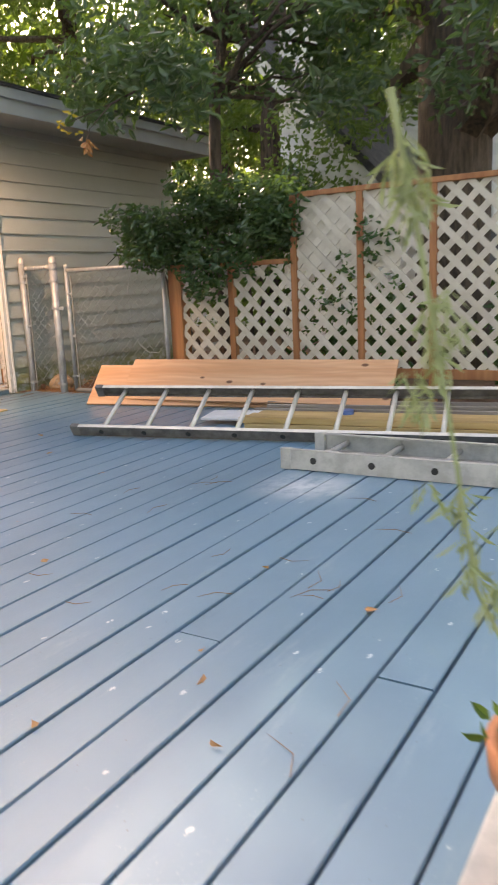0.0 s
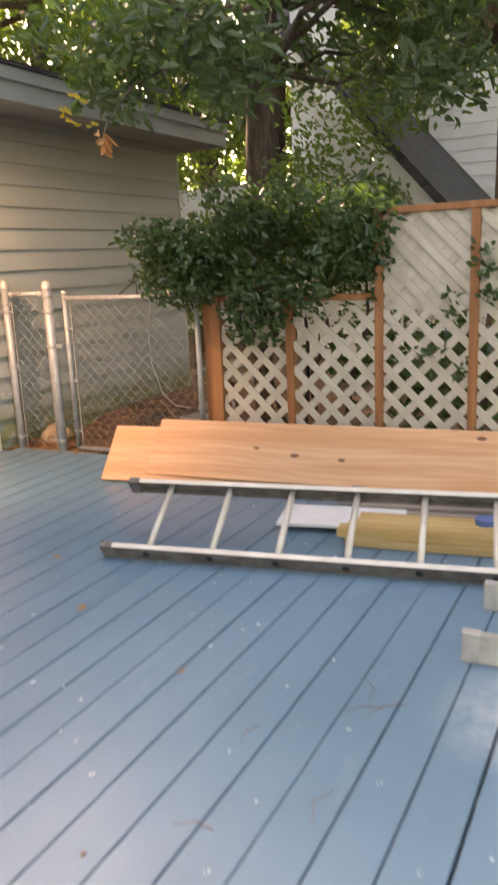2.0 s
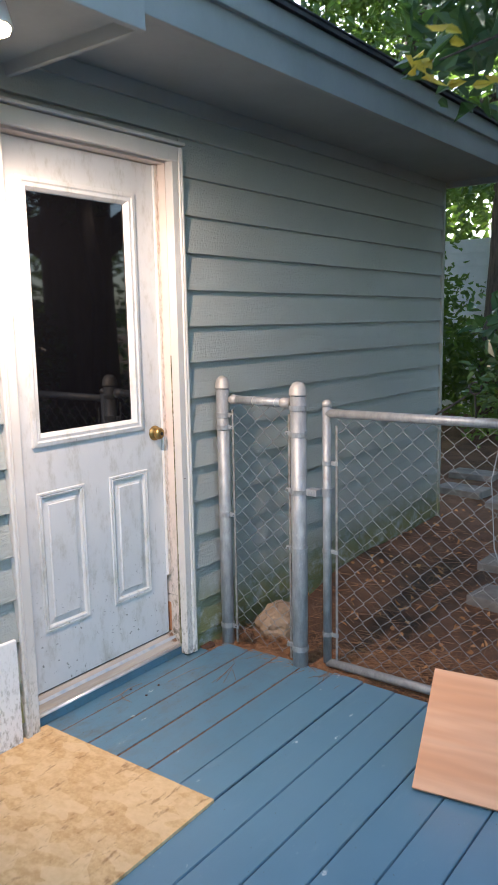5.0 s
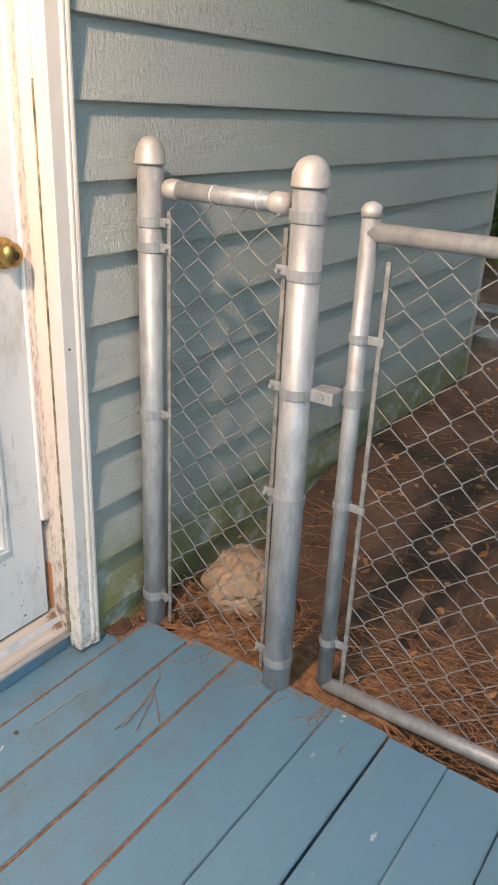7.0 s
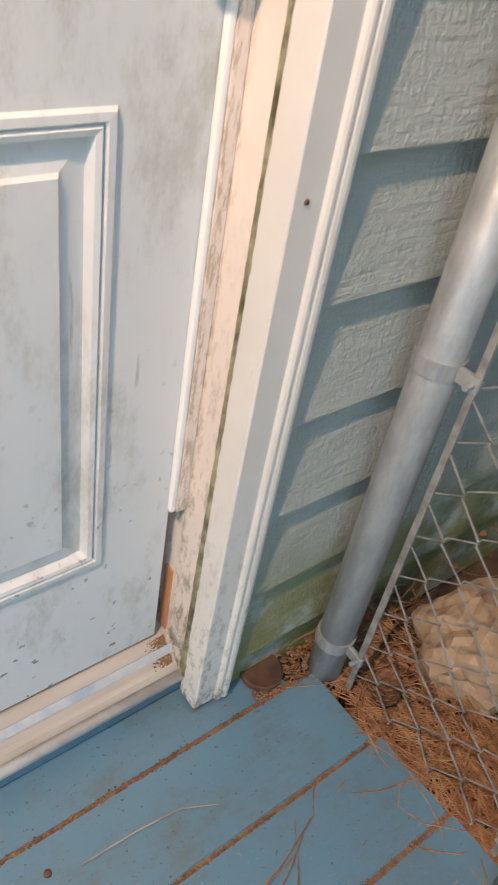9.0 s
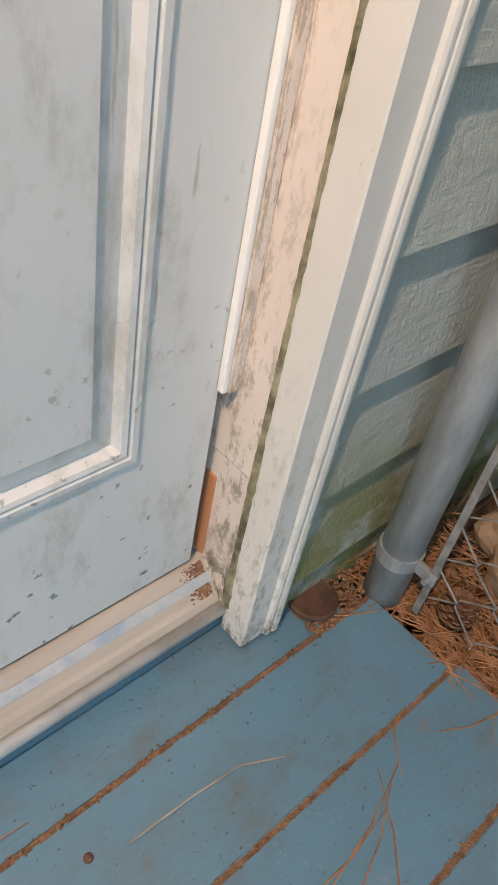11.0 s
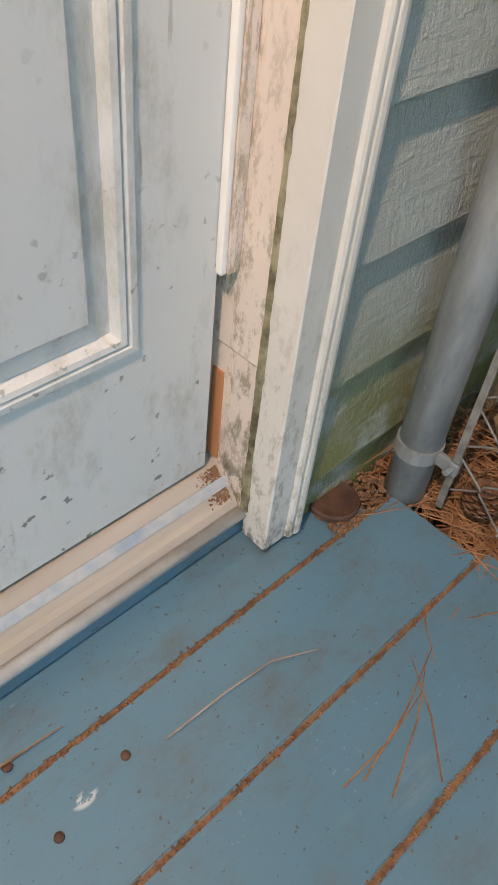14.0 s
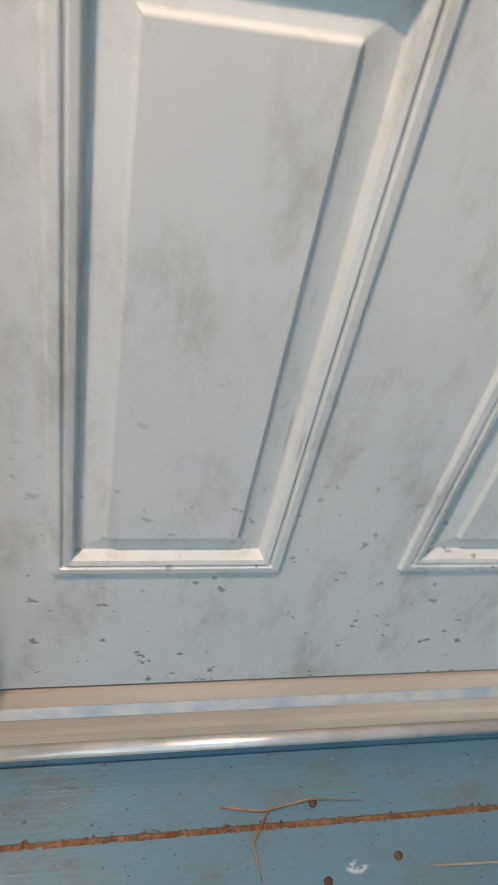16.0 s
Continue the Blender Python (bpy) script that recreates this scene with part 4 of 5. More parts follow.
# the broad-leaved tree that hangs over the gate
near_c = cloud(38, (1.0, 0.55, 2.45), (3.4, 2.8, 3.7)) + cloud(12, (1.15, 0.4, 2.3), (2.3, 1.2, 2.7)) + cloud(30, (2.6, 0.7, 2.25), (5.6, 2.6, 3.5))
bt = tree("broadleaf_tree", "broad-leaved tree hanging over the fence", (1.62, 1.9, 0.0), (1.75, 1.8, 3.5), 0.07, 0.045, 30,
          (near_c, 0.30, 80), M_BIGLEAF, 0.108, 0.044, "yard trees", 0.3)
tipc = np.array([(1.23, 0.34, 2.22), (1.27, 0.33, 2.17), (1.33, 0.30, 2.12), (1.40, 0.27, 2.10), (1.30, 0.36, 2.26)])
v, f = leaf_arrays(clumps(tipc, 0.05, 3), 0.065, 0.026, 0.5)
from_arrays("yellow_leaves", v, f, M_YELLOW, bt).location = Vector((0, 0, 0)) - Vector(bt.location)
v, f = leaf_arrays(clumps([(1.56, 0.22, 2.02), (1.57, 0.22, 1.97)], 0.03, 4), 0.10, 0.045, 1.2)
from_arrays("dead_leaves", v, f, M_DRY, bt).location = Vector((0, 0, 0)) - Vector(bt.location)
tw = bmesh.new()
tube(tw, [(1.9, 0.9, 2.55), (1.6, 0.5, 2.3), (1.30, 0.33, 2.18)], [0.012, 0.008, 0.003], 6)
tube(tw, [(1.6, 0.5, 2.3), (1.57, 0.28, 2.10), (1.56, 0.22, 1.98)], [0.007, 0.004, 0.002], 5)
part("twig", tw, M_BARK, bt).location = Vector((0, 0, 0)) - Vector(bt.location)

# the glossy shrub on top of the low lattice
bush = thing("shrub", "dense glossy evergreen shrub spilling over the lattice", "shrub", at=(2.1, 1.45, 0.0))
bl = Vector(bush.location)
for k in range(6):
    st = bmesh.new()
    tube(st, wavy((0.1 * k - 0.25, 0.05 * (k % 3), -0.1), (0.28 * k - 0.75, -0.25 + 0.1 * (k % 2), 1.3 + 0.12 * (k % 3)), 6), [0.022, 0.02, 0.017, 0.014, 0.010, 0.006], 6)
    part("stem", st, M_BARK, bush)
bc = [Vector(c) - bl for c in cloud(16, (1.28, 0.72, 1.12), (1.85, 1.25, 1.50)) + cloud(34, (1.7, 0.80, 1.12), (2.85, 1.5, 1.70)) + cloud(7, (2.6, 0.85, 1.2), (2.88, 1.3, 1.55)) + cloud(3, (2.0, 0.85, 0.9), (2.9, 0.96, 1.1))]
v, f = leaf_arrays(clumps([tuple(c) for c in bc], 0.19, 150), 0.062, 0.030, 0.2)
sprig = [tuple(Vector(c) - bl) for c in cloud(26, (2.2, 0.93, 0.62), (3.7, 0.98, 1.45))]
v2, f2 = leaf_arrays(clumps(sprig, 0.07, 9), 0.055, 0.028, 0.2)
from_arrays("leaves", np.concatenate([v, v2]), np.concatenate([np.asarray(f), np.asarray(f2) + len(v)]), M_LEAF, bush)

# ---------------------------------------------------------------- woodland all round
wood_c = []
for k in range(420):
    a = rng.uniform(0, 2 * math.pi)
    r = rng.uniform(13, 22)
    # Unseen east and south sides stand taller to cut sky light on the wall.
    wood_c.append((2 + r * math.cos(a), r * math.sin(a), rng.uniform(0.5, 13.5 if math.cos(a) > 0.2 or math.sin(a) < -0.3 else 9.0)))
v, f = leaf_arrays(clumps(wood_c, rng.uniform(1.2, 2.4, len(wood_c)), 150), 0.34, 0.17)
belt = from_arrays("far_woods", v, f, M_FARLEAF)
tagged(belt, "dense green woodland round the yard, raised where unseen to block sky light", "woods", kind="stuff")
near_w = cloud(22, (-5.0, 8.8, 0.6), (3.5, 12.0, 4.5)) + cloud(16, (-3.0, 6.2, 0.3), (0.0, 8.6, 1.5))
v, f = leaf_arrays(clumps(near_w, 0.75, 170), 0.13, 0.06)
tagged(from_arrays("understorey", v, f, M_FARLEAF), "bright green undergrowth behind the house corner", "undergrowth", kind="stuff")
# Trees beyond the roof, extended and thickened to keep sun off the deck.
tall_c = cloud(230, (-16.0, -9.0, 4.5), (-9.5, 13.0, 15.5))
v, f = leaf_arrays(clumps(tall_c, 1.5, 230), 0.24, 0.12)
tagged(from_arrays("woods_behind_house", v, f, M_FARLEAF), "tall green woodland behind the house, thickened to block the sun", "woods", kind="stuff")
roof_c = cloud(25, (-8.5, 5.0, 3.4), (-1.8, 11.5, 8.0))
v, f = leaf_arrays(clumps(roof_c, 0.95, 330), 0.14, 0.07)
tagged(from_arrays("woods_past_roof", v, f, M_FARLEAF), "sunlit leafy branches beyond the roof edge", "foliage", kind="stuff")
gap_c = cloud(9, (-2.0, 4.8, 0.3), (1.6, 5.7, 1.5)) + cloud(18, (-3.0, 8.6, 0.8), (0.6, 9.8, 4.2)) + cloud(14, (0.3, 5.0, 1.4), (1.4, 5.7, 3.2)) + cloud(17, (-2.2, 5.0, 0.9), (0.5, 8.0, 3.9))
v, f = leaf_arrays(clumps(gap_c, 0.42, 130), 0.09, 0.045)
tagged(from_arrays("corner_foliage", v, f, M_FARLEAF), "leafy growth past the house corner", "foliage", kind="stuff")
shade_c = cloud(40, (1.9, 1.7, 0.1), (7.5, 4.6, 0.75))
v, f = leaf_arrays(clumps(shade_c, 0.45, 120), 0.09, 0.05)
tagged(from_arrays("undergrowth", v, f, M_LEAF), "dark undergrowth behind the lattice fence", "undergrowth", kind="stuff")

# ---------------------------------------------------------------- loose lumber, planks, ladders on the deck
DIRA = radians(11.4)


def along(base, angle=DIRA, tilt=0.0):
    return Matrix.Translation(base) @ Matrix.Rotation(angle, 4, 'Z') @ Matrix.Rotation(tilt, 4, 'X')


def plank(label, base, length, width, thick, mat, angle=DIRA, tilt=0.0, bevel=0.002, name="plank", group="lumber pile"):
    """A board whose lower front corner is the base; width runs back and up by the tilt."""
    ob = part(name, boxed((0, 0, 0), (length, width, thick), None, bevel), mat)
    ob.matrix_world = along(base, angle, tilt)
    return tagged(ob, label, "board", group)


plank("wide planed pine board with knots, leaning on the lumber", (1.262, 0.318, 0.004), 2.28, 0.395, 0.018, M_PLANK, radians(9.6), radians(46))
plank("second wide pine board behind the first", (1.548, 0.400, 0.045), 2.22, 0.40, 0.018, M_PLANK, radians(6.5), radians(46))
plank("white primed board end", (2.69, -0.11, 0.030), 0.62, 0.27, 0.016, M_WHITEB, radians(12), radians(2))
for i in range(3):
    for j in range(2):
        plank("yellow treated pine stud in a stack", (3.08 + 0.02 * i - 0.04 * j, -0.185 + 0.094 * i, 0.004 + 0.041 * j), 2.3 - 0.05 * j, 0.089, 0.038, M_PINE, radians(9.0 + 0.5 * j), 0.0, 0.003, "stud")
for k in range(9):
    plank("weathered grey lath on the lumber pile", (2.85 + 0.08 * (k % 4), 0.12 + 0.052 * k, 0.004 + 0.022 * (k % 3)), 2.2 + 0.1 * (k % 3), 0.045, 0.02, M_GREYWOOD, radians(9.5 + (k % 3)), 0.0, 0.002, "lath")
tape = part("tape_roll", lathe(bmesh.new(), [(0.028, 0), (0.05, 0), (0.05, 0.04), (0.028, 0.04)], (3.66, 0.12, 0.07), 20), M_LABEL)
tagged(tape, "small blue roll on the laths", "tape")


def rail_outline(h, t, lip=0.006):
    return [(0, 0), (t, 0), (t, lip), (lip * 0.6, lip), (lip * 0.6, h - lip), (t, h - lip), (t, h), (0, h)]


def ladder(label, m, length, width, h, t, group, first=0.2, feet=True, mat=M_ALU, side=M_ALU_SHADE):
    """Two channel rails with round rungs every 0.305 m; x along the rails, y across."""
    ld = thing("ladder", label, "ladder", group)
    ld.matrix_world = m
    for y, flip in ((0.0, 1), (width, -1)):
        bm = prism(bmesh.new(), [(y + flip * a, b) for a, b in rail_outline(h, t)], 0, 0.0, length)
        rl = part("rail", bm, side, ld)
        part("rail_lip", boxed((0.0, min(y, y + flip * t), h), (length, max(y, y + flip * t), h + 0.0025), None, 0.0008), mat, rl)
        x = first
        while x < length:
            plug = lathe(bmesh.new(), [(0.017, 0.0), (0.017, 0.003), (0.010, 0.004)], (0, 0, 0), 12)
            bmesh.ops.transform(plug, matrix=Matrix.Translation((x, y - flip * 0.0005, h * 0.5)) @ Matrix.Rotation(radians(90 * flip), 4, 'X'), verts=plug.verts[:])
            part("rung_plug", plug, M_DARK, rl)
            x += 0.305
        if feet:
            part("end_shoe", boxed((-0.022, min(y, y + flip * t) - 0.004, -0.004), (0.035, max(y, y + flip * t) + 0.004, h + 0.006), None, 0.004), side, rl)
    x = first
    while x < length:
        part("rung", tube(bmesh.new(), [(x, 0.002, h * 0.5), (x, width - 0.002, h * 0.5)], 0.0155, 12), mat, ld, "", True)
        x += 0.305
    return ld


ladder("long aluminium ladder lying askew on the lumber", along((2.105, -0.700, 0.004), DIRA, radians(30.5)), 3.66, 0.43, 0.072, 0.026, "ladders", 0.20)
ladder("shorter aluminium ladder flat on the deck", along((3.815, -1.000, 0.004), radians(1.0)), 2.45, 0.44, 0.098, 0.030, "ladders", 0.16, True, M_ALU2, M_ALU2)
osb = part("strand_sheet", boxed((0, 0, 0), (0.80, 1.22, 0.0115), None, 0.001), M_OSB)
osb.matrix_world = Matrix.Translation((0.022, -1.345, 0.0015)) @ Matrix.Rotation(radians(1.5), 4, 'Z')
tagged(osb, "sheet of tan strand board lying on the deck", "board")

# ---------------------------------------------------------------- beyond the gate: rock, pavers, litter


def rock(name, at, size, seed, label, mat):
    bm = bmesh.new()
    bmesh.ops.create_icosphere(bm, subdivisions=4, radius=1.0)
    for vtx in bm.verts:
        p = vtx.co.copy()
        k = 1 + 0.30 * noise.noise(p * 1.3 + Vector((seed, 0, 0))) + 0.10 * noise.noise(p * 4 + Vector((seed, 3, 0))) + 0.04 * noise.noise(p * 11)
        vtx.co = Vector((p.x * size[0], p.y * size[1], p.z * size[2])) * k
    ob = part(name, bm, mat, None, "", False)
    ob.location = at
    return tagged(ob, label, "rock")


rock("rock", (0.185, 1.12, 0.035), (0.105, 0.115, 0.10), 4.0, "rough tan rock behind the chain-link panel", M_ROCK)
for k, (x, y) in enumerate(((1.00, 2.06), (0.84, 2.63), (0.39, 3.96), (-0.08, 4.10), (-0.25, 4.80))):
    pv = part("paver", boxed((-0.2, -0.12, -0.03), (0.2, 0.12, 0.03), None, 0.008), M_PAVER)
    pv.matrix_world = Matrix.Translation((x, y, ground_height(x, y) + 0.022)) @ Matrix.Rotation(radians(-6 + 5 * (k % 3)), 4, 'Z')
    tagged(pv, "grey concrete stepping stone set in the soil", "paver", "stepping stones")


def needles(n, lo, hi, zf, r=0.0011, length=(0.09, 0.20), flat=True):
    """Bent pine needles lying loosely in a patch."""
    verts, faces = [], []
    for _ in range(n):
        x, y = rng.uniform(lo[0], hi[0]), rng.uniform(lo[1], hi[1])
        a, ln, bend = rng.uniform(0, 6.283), rng.uniform(*length), rng.normal() * 0.5
        z = zf(x, y) + rng.uniform(0.0, 0.018)
        bm = bmesh.new()
        pts = [(x + ln * s * math.cos(a + bend * s), y + ln * s * math.sin(a + bend * s), z + 0.006 * math.sin(3 * s) * rng.random()) for s in (0, 0.33, 0.66, 1.0)]
        tube(bm, pts, [r, r, r, r * 0.5], 4)
        base = len(verts)
        bm.verts.index_update()
        verts.extend(tuple(v.co) for v in bm.verts)
        faces.extend(tuple(base + v.index for v in q.verts) for q in bm.faces)
        bm.free()
    return verts, faces


v, f = needles(1700, (0.0, 0.85), (0.75, 1.05), lambda x, y: max(ground_height(x, y), -0.02))
tagged(from_arrays("pine_straw", v, f, M_STRAW), "orange-brown pine needles along the deck edge", "pine straw", kind="stuff")
v, f = needles(900, (0.6, 0.86), (1.7, 1.3), lambda x, y: max(ground_height(x, y), -0.03))
tagged(from_arrays("pine_straw", v, f, M_STRAW), "brown pine needles under the gate", "pine straw", kind="stuff")
v, f = needles(700, (0.0, 1.1), (1.7, 3.2), lambda x, y: ground_height(x, y))
tagged(from_arrays("pine_litter", v, f, M_STRAW), "scattered brown pine needles on the soil", "pine straw", kind="stuff")
chips = []
for k in range(420):
    x, y = rng.uniform(0.0, 1.75), rng.uniform(0.95, 4.2)
    chips.append((x, y, ground_height(x, y) + 0.006))
v, f = leaf_arrays(np.array(chips), 0.035, 0.02, 0.0)
tagged(from_arrays("leaf_litter", v, f, M_DRY), "dry leaf scraps on the soil", "leaf litter", kind="stuff")

cone = thing("pine_cone", "small brown pine cone by the fence post", "pine cone", at=(0.155, 0.905, 0.012))
scale_mesh = mesh_of("scale", boxed((0, -0.0048, -0.001), (0.011, 0.0048, 0.0012)), M_CONE)
for row in range(7):
    zz, rr = 0.004 + 0.0065 * row, 0.024 * math.sin(0.5 + row * 0.37)
    for k in range(9):
        a = 2 * math.pi * (k + 0.5 * (row % 2)) / 9
        m = Matrix.Translation((rr * math.cos(a) * 0.75, rr * math.sin(a) * 0.75, zz)) @ Matrix.Rotation(a, 4, 'Z') @ Matrix.Rotation(radians(-28), 4, 'Y')
        sc = new("scale", scale_mesh)
        sc.parent, sc.matrix_local = cone, m
part("core", lathe(bmesh.new(), [(0.010, 0.0), (0.016, 0.012), (0.015, 0.028), (0.006, 0.05)], (0, 0, 0), 10), M_CONE, cone)
lid = part("pipe_lid", lathe(bmesh.new(), [(0.036, 0.0), (0.036, 0.006), (0.033, 0.009), (0.031, 0.005), (0.004, 0.005)], (0.012, 0.775, 0.001), 28), M_RUST)
tagged(lid, "round rusty lid beside the casing foot", "lid")

# ---------------------------------------------------------------- deck
deck = thing("deck", "weathered blue-grey painted wooden deck", "deck", kind="structure")
X0, PITCH, GAP, DY0, DY1 = 0.055, 0.145, 0.0042, -8.0, 0.872
NB = 54


def board_mesh(width):
    bm = boxed((-width / 2, 0, -0.028), (width / 2, 1, 0))
    edges = [e for e in bm.edges if abs(e.verts[0].co.y - e.verts[1].co.y) > 0.5 and e.verts[0].co.z > -0.001]
    bmesh.ops.bevel(bm, geom=edges, offset=0.0025, segments=2, affect='EDGES')
    return mesh_of("deck_board", bm, M_DECK)


WIDE, SLIM, FIRST = board_mesh(PITCH - GAP), board_mesh(PITCH - 0.008), board_mesh(0.112)
BUTT = {30: [-2.732], 34: [-2.72], 12: [-4.1], 8: [-3.2], 18: [-4.6], 26: [-5.2], 4: [-4.4], 22: [-6.1], 36: [-5.0], 40: [-3.0]}


def lay(me, x, y0, y1, z=0.0):
    b = new("deck_board", me)
    b.parent = deck
    b.location, b.scale = (x, y0, z), (1, y1 - y0, 1)
    return b


lay(FIRST, X0 - GAP / 2 - 0.056, DY0, 0.80, -0.004)
for k in range(NB):
    x = X0 + PITCH * (k + 0.5)
    cuts = sorted(BUTT.get(k, []) + ([-4.0 - 2.2 * rng.random()] if k % 3 == 1 and k not in BUTT else []))
    ys = [DY0] + cuts + [DY1 + 0.004 * rng.normal() + (-0.02 if k == 0 else 0)]
    for y0, y1 in zip(ys, ys[1:]):
        lay(SLIM if k >= 26 else WIDE, x + 0.0006 * rng.normal(), y0 + (0.0035 if y0 > DY0 else 0), y1 - (0.0035 if y1 < 0.5 else 0), 0.0012 * rng.normal())
for k in range(22):
    y = DY1 - 0.05 - 0.405 * k
    fr = boxed((-0.02, y - 0.02, -0.17), (X0 + NB * PITCH, y + 0.02, -0.031))
    part("joist", fr, M_GREYWOOD, deck)
part("rim", boxed((0.02, DY1 - 0.028, -0.19), (X0 + NB * PITCH, DY1 - 0.006, -0.031)), M_DECK, deck)

crumbs_v, crumbs_f = [], []


def crumb(x, y, z, s):
    base = len(crumbs_v)
    for dx, dy, dz in ((-1, -1, -0.5), (1, -1, -0.5), (1, 1, -0.5), (-1, 1, -0.5), (0.3, 0.2, 0.8)):
        crumbs_v.append((x + s * dx * rng.uniform(0.6, 1.2), y + s * dy * rng.uniform(0.6, 1.2), z + s * dz * rng.uniform(0.5, 1.1)))
    crumbs_f.extend([(base, base + 1, base + 4), (base + 1, base + 2, base + 4), (base + 2, base + 3, base + 4), (base + 3, base, base + 4)])


for k in range(4):
    base, steps = len(crumbs_v), 300
    for j in range(steps + 1):
        y = -0.95 + 1.81 * j / steps
        for side in (-1, 1):
            crumbs_v.append((X0 + PITCH * k + side * 0.0034, y, -0.0022 + 0.0016 * noise.noise((y * 60, k * 3.1, side))))
    crumbs_f.extend([(base + 2 * j, base + 2 * j + 1, base + 2 * j + 3, base + 2 * j + 2) for j in range(steps)])
    for _ in range(1300):
        y = rng.uniform(-0.9, 0.86)
        crumb(X0 + PITCH * k + rng.normal() * 0.0026, y, -0.0008 + 0.001 * rng.normal(), rng.uniform(0.0007, 0.0020))
for _ in range(500):
    crumb(rng.uniform(-0.02, 0.06) , 0.74 + abs(rng.normal()) * 0.07, 0.001, rng.uniform(0.001, 0.004))
for _ in range(520):
    x = rng.uniform(-0.080, -0.046)
    crumb(x, 0.638 - abs(rng.normal()) * 0.013, 0.0925 - (x + 0.08) * 1.14, rng.uniform(0.0006, 0.0020))
tagged(from_arrays("joint_dirt", crumbs_v, crumbs_f, M_DIRT), "brown dirt packed into the deck joints", "dirt", kind="stuff")


def twig(name, pts, r, mat, label):
    ob = part(name, tube(bmesh.new(), pts, [r] * (len(pts) - 1) + [r * 0.5], 5), mat)
    return tagged(ob, label, name.replace("_", " "))


Z = 0.0035
twig("pine_needle", [(0.030, 0.15, Z), (0.040, 0.20, Z + 0.004), (0.030, 0.26, Z + 0.004), (0.034, 0.33, Z)], 0.0013, M_STRAW, "rust-red bent pine needle on the deck")
twig("pine_needle", [(0.036, 0.21, Z), (0.075, 0.185, Z + 0.004), (0.115, 0.19, Z)], 0.0013, M_STRAW, "rust-red bent pine needle on the deck")
twig("twig", [(0.115, 0.40, Z), (0.118, 0.48, Z), (0.125, 0.545, Z), (0.150, 0.592, Z + 0.003)], 0.0013, M_GREYWOOD, "thin grey twig on the deck")
for k, (a, b) in enumerate((((0.28, 0.52), (0.235, 0.70)), ((0.31, 0.53), (0.235, 0.69)), ((0.27, 0.50), (0.262, 0.64)), ((0.335, 0.58), (0.225, 0.67)))):
    twig("pine_needle", [(*a, Z), ((a[0] + b[0]) / 2 + 0.006, (a[1] + b[1]) / 2, Z + 0.006), (*b, Z)], 0.0011, M_STRAW, "dry tan pine needle on the deck")
for k, (x, y) in enumerate(((0.032, 0.267), (0.10, 0.36), (0.12, 0.268))):
    ob = part("nail", lathe(bmesh.new(), [(0.0055, 0.0), (0.005, 0.003), (0.002, 0.0045)], (x, y, 0.0), 10), M_RUST)
    tagged(ob, "rusty nail head in a deck board", "nail", "deck nails")
bits = [(4.61, -2.90), (4.40, -2.23), (4.54, -2.81), (4.82, -2.39), (4.38, -3.24), (4.81, -3.13), (3.67, -2.5), (3.2, -2.2), (2.96, -1.45), (2.35, -1.2), (1.9, -0.8)]
for k, (x, y) in enumerate(bits):
    v, f = leaf_arrays(np.array([(0.0, 0.0, 0.004)]), 0.045, 0.026, 0.0)
    ob = from_arrays("fallen_leaf", v * (1, 1, 0.25), f, M_DRY)
    ob.location = (x, y, 0.004)
    tagged(ob, "small orange-brown fallen leaf on the deck", "leaf", "fallen leaves")
for k in range(26):
    x, y, a = rng.uniform(3.2, 5.4), rng.uniform(-3.3, -1.3), rng.uniform(0, 6.28)
    ln = rng.uniform(0.07, 0.15)
    twig("pine_needle", [(x, y, Z), (x + ln * 0.5 * math.cos(a), y + ln * 0.5 * math.sin(a), Z), (x + ln * math.cos(a + 0.4), y + ln * math.sin(a + 0.4), Z)], 0.0011, M_STRAW, "dry reddish pine needle on the deck")

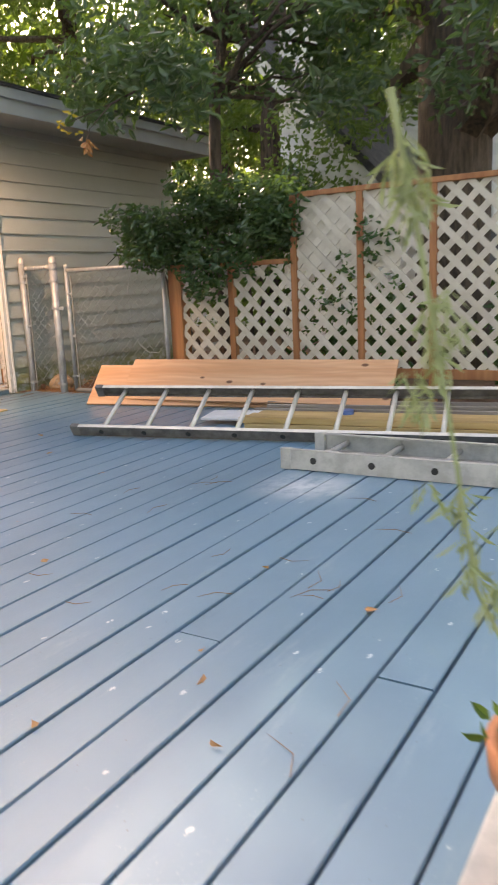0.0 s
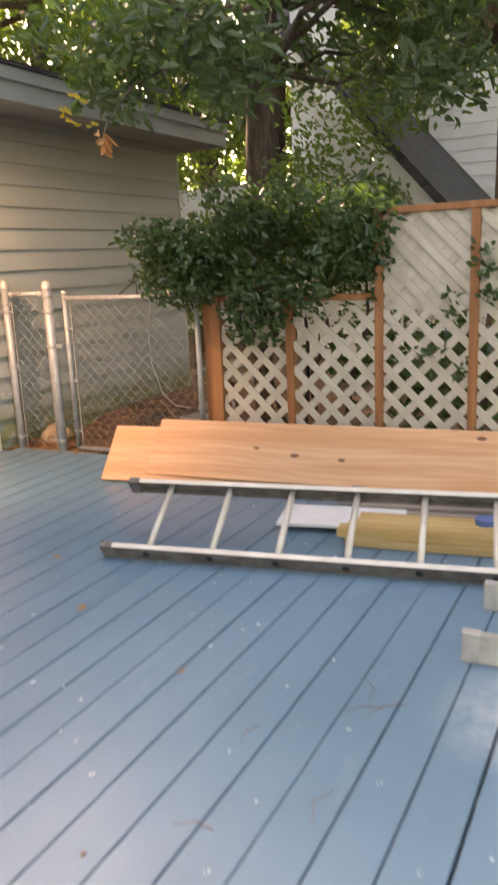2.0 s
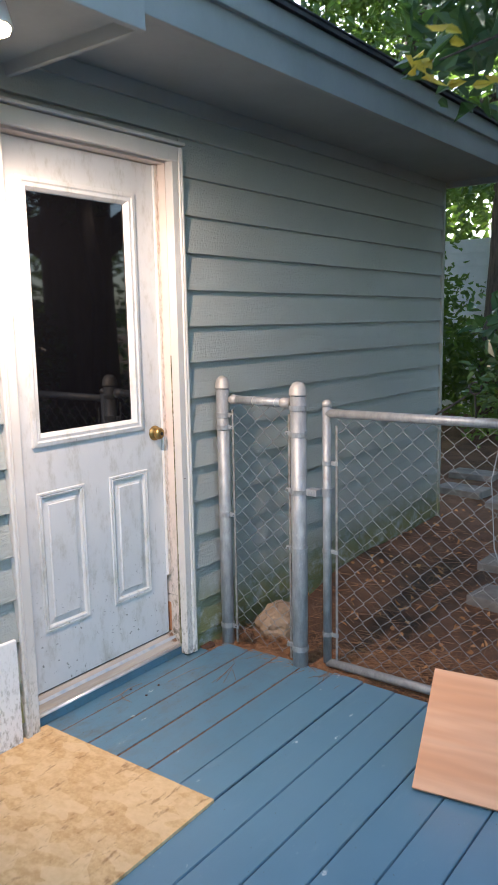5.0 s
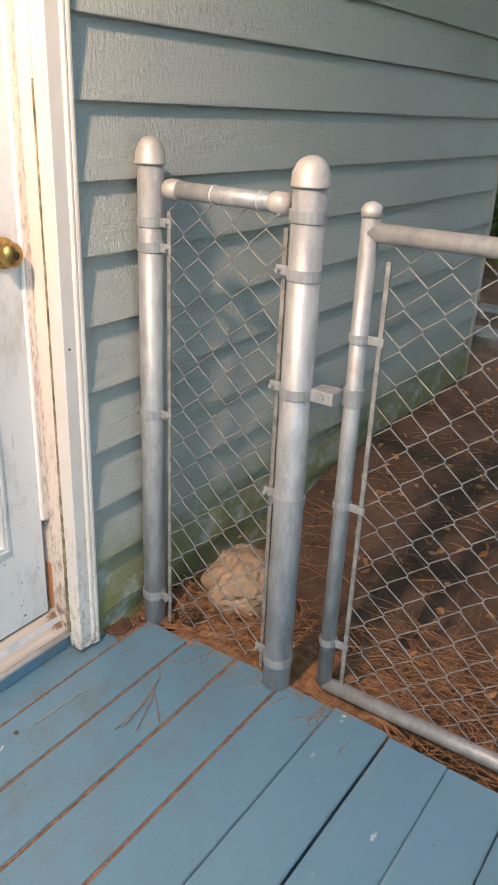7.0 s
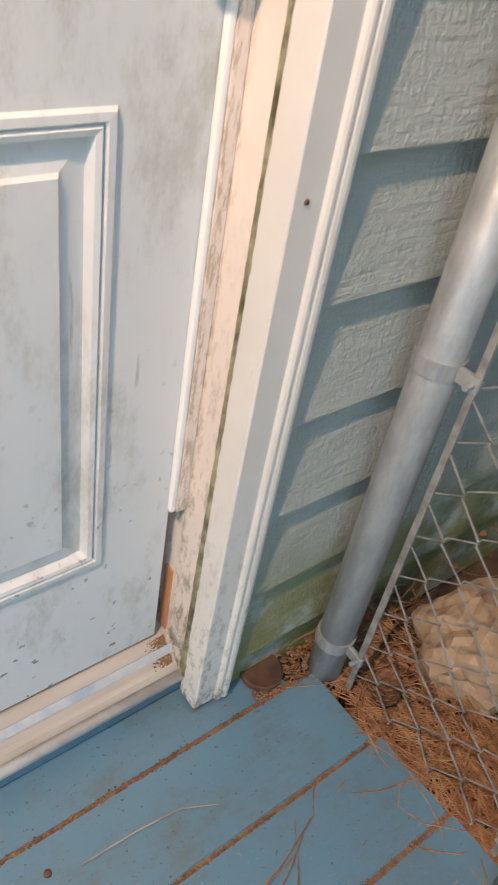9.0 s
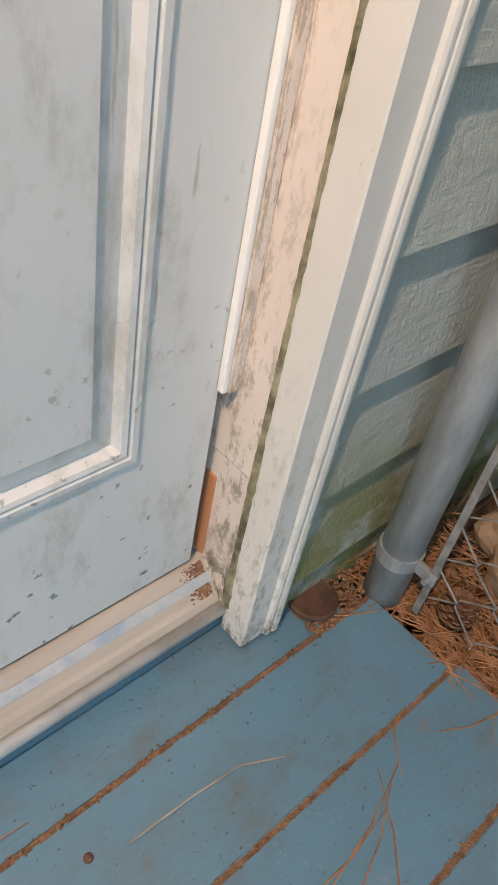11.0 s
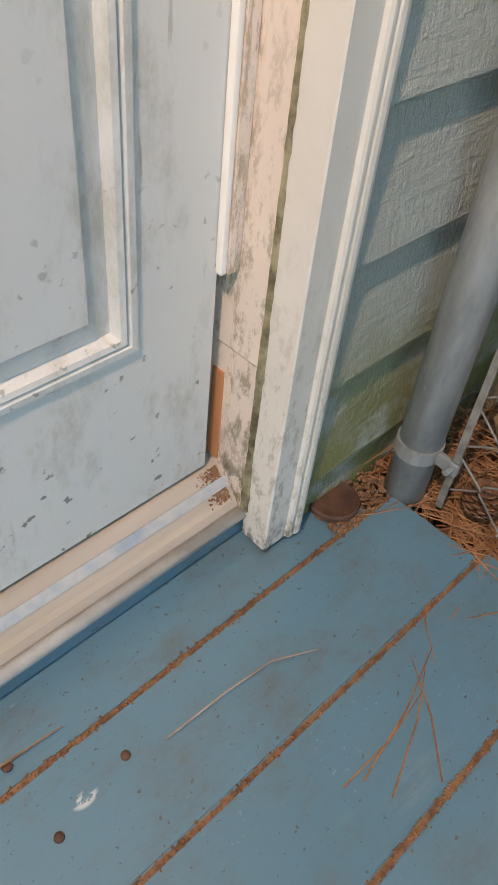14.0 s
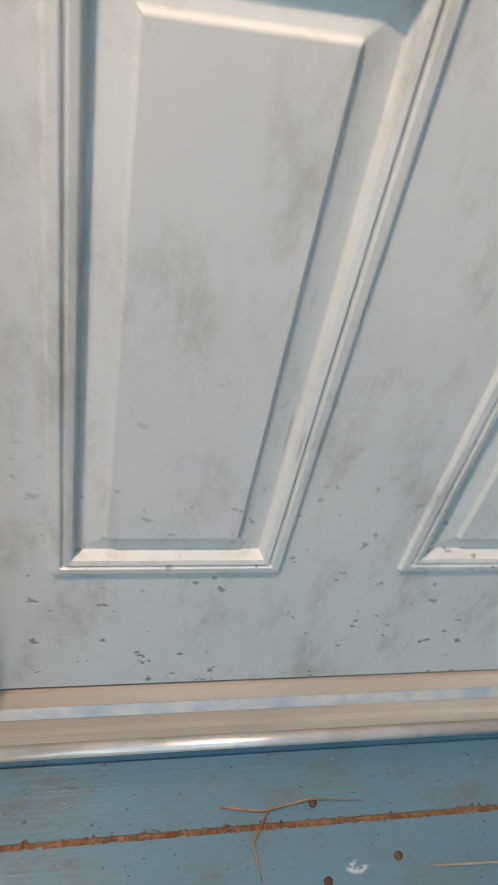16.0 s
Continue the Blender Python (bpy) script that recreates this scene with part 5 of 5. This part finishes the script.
# ---------------------------------------------------------------- pot, block and hanging plant near the start of the walk
pot = thing("flower_pot", "terracotta pot with a tall feathery plant, on a block", "flower pot", at=(5.505, -3.30, 0.102))
part("body", lathe(bmesh.new(), [(0.07, 0.0), (0.105, 0.17), (0.118, 0.17), (0.122, 0.215), (0.108, 0.215), (0.10, 0.19), (0.01, 0.185)], (0, 0, 0), 28), M_TERRA, pot, "", True)
v, f = leaf_arrays(clumps([(-0.05, 0, 0.22), (0.02, 0.02, 0.24)], 0.08, 50), 0.05, 0.022, -0.2)
from_arrays("low_leaves", v, f, M_FARLEAF, pot)
sp = [Vector((-0.02, 0.0, 0.18)), Vector((-0.14, -0.01, 0.42)), Vector((-0.18, -0.015, 0.67)), Vector((-0.225, -0.015, 0.92)), Vector((-0.255, -0.015, 1.06))]
part("stem", tube(bmesh.new(), sp, [0.0035, 0.003, 0.003, 0.004, 0.006], 8), M_FROND, pot)
cs = []
for a, b, w in zip(sp[1:], sp[2:], (0.05, 0.035, 0.012)):
    cs.extend([tuple(a.lerp(b, k / 14) + Vector((w * 0.8 * rng.normal(), w * 0.6 * rng.normal(), 0))) for k in range(9)])
v, f = leaf_arrays(clumps(cs, 0.016, 11), 0.042, 0.0026, 2.0)
from_arrays("fronds", v, f, M_FROND, pot)
blk = part("concrete_block", boxed((-0.10, -0.20, 0.0), (0.20, 0.20, 0.098), None, 0.008), M_BLOCK)
blk.location = (5.46, -3.30, 0.002)
tagged(blk, "pale block under the flower pot", "block")

# ---------------------------------------------------------------- clapboards


def clapboards():
    z0, p = 0.073, 0.1552
    made = {}

    def board(y0, y1, z, h):
        key = round(h, 4)
        if key not in made:
            bm = prism(bmesh.new(), [(-0.014, 0.0), (0.0085, 0.0), (0.0095, 0.002), (-0.0135, h), (-0.0155, h)], 1, 0.0, 1.0)
            made[key] = mesh_of("clapboard", bm, M_SIDE)
        ob = new("clapboard", made[key])
        ob.parent = house
        ob.location, ob.scale = (0, y0, z), (1, y1 - y0, 1)

    for n in range(-1, 15):
        z = z0 + p * n
        h = p + 0.02
        if n == 14:
            h = 2.41 - z
        if z + 0.02 < 2.21:
            board(0.706, WALL_END - 0.013, z, h)
            board(WALL_START, 2 * mid - 0.706, z, h)
        else:
            board(WALL_START, WALL_END - 0.013, z, h)


clapboards()
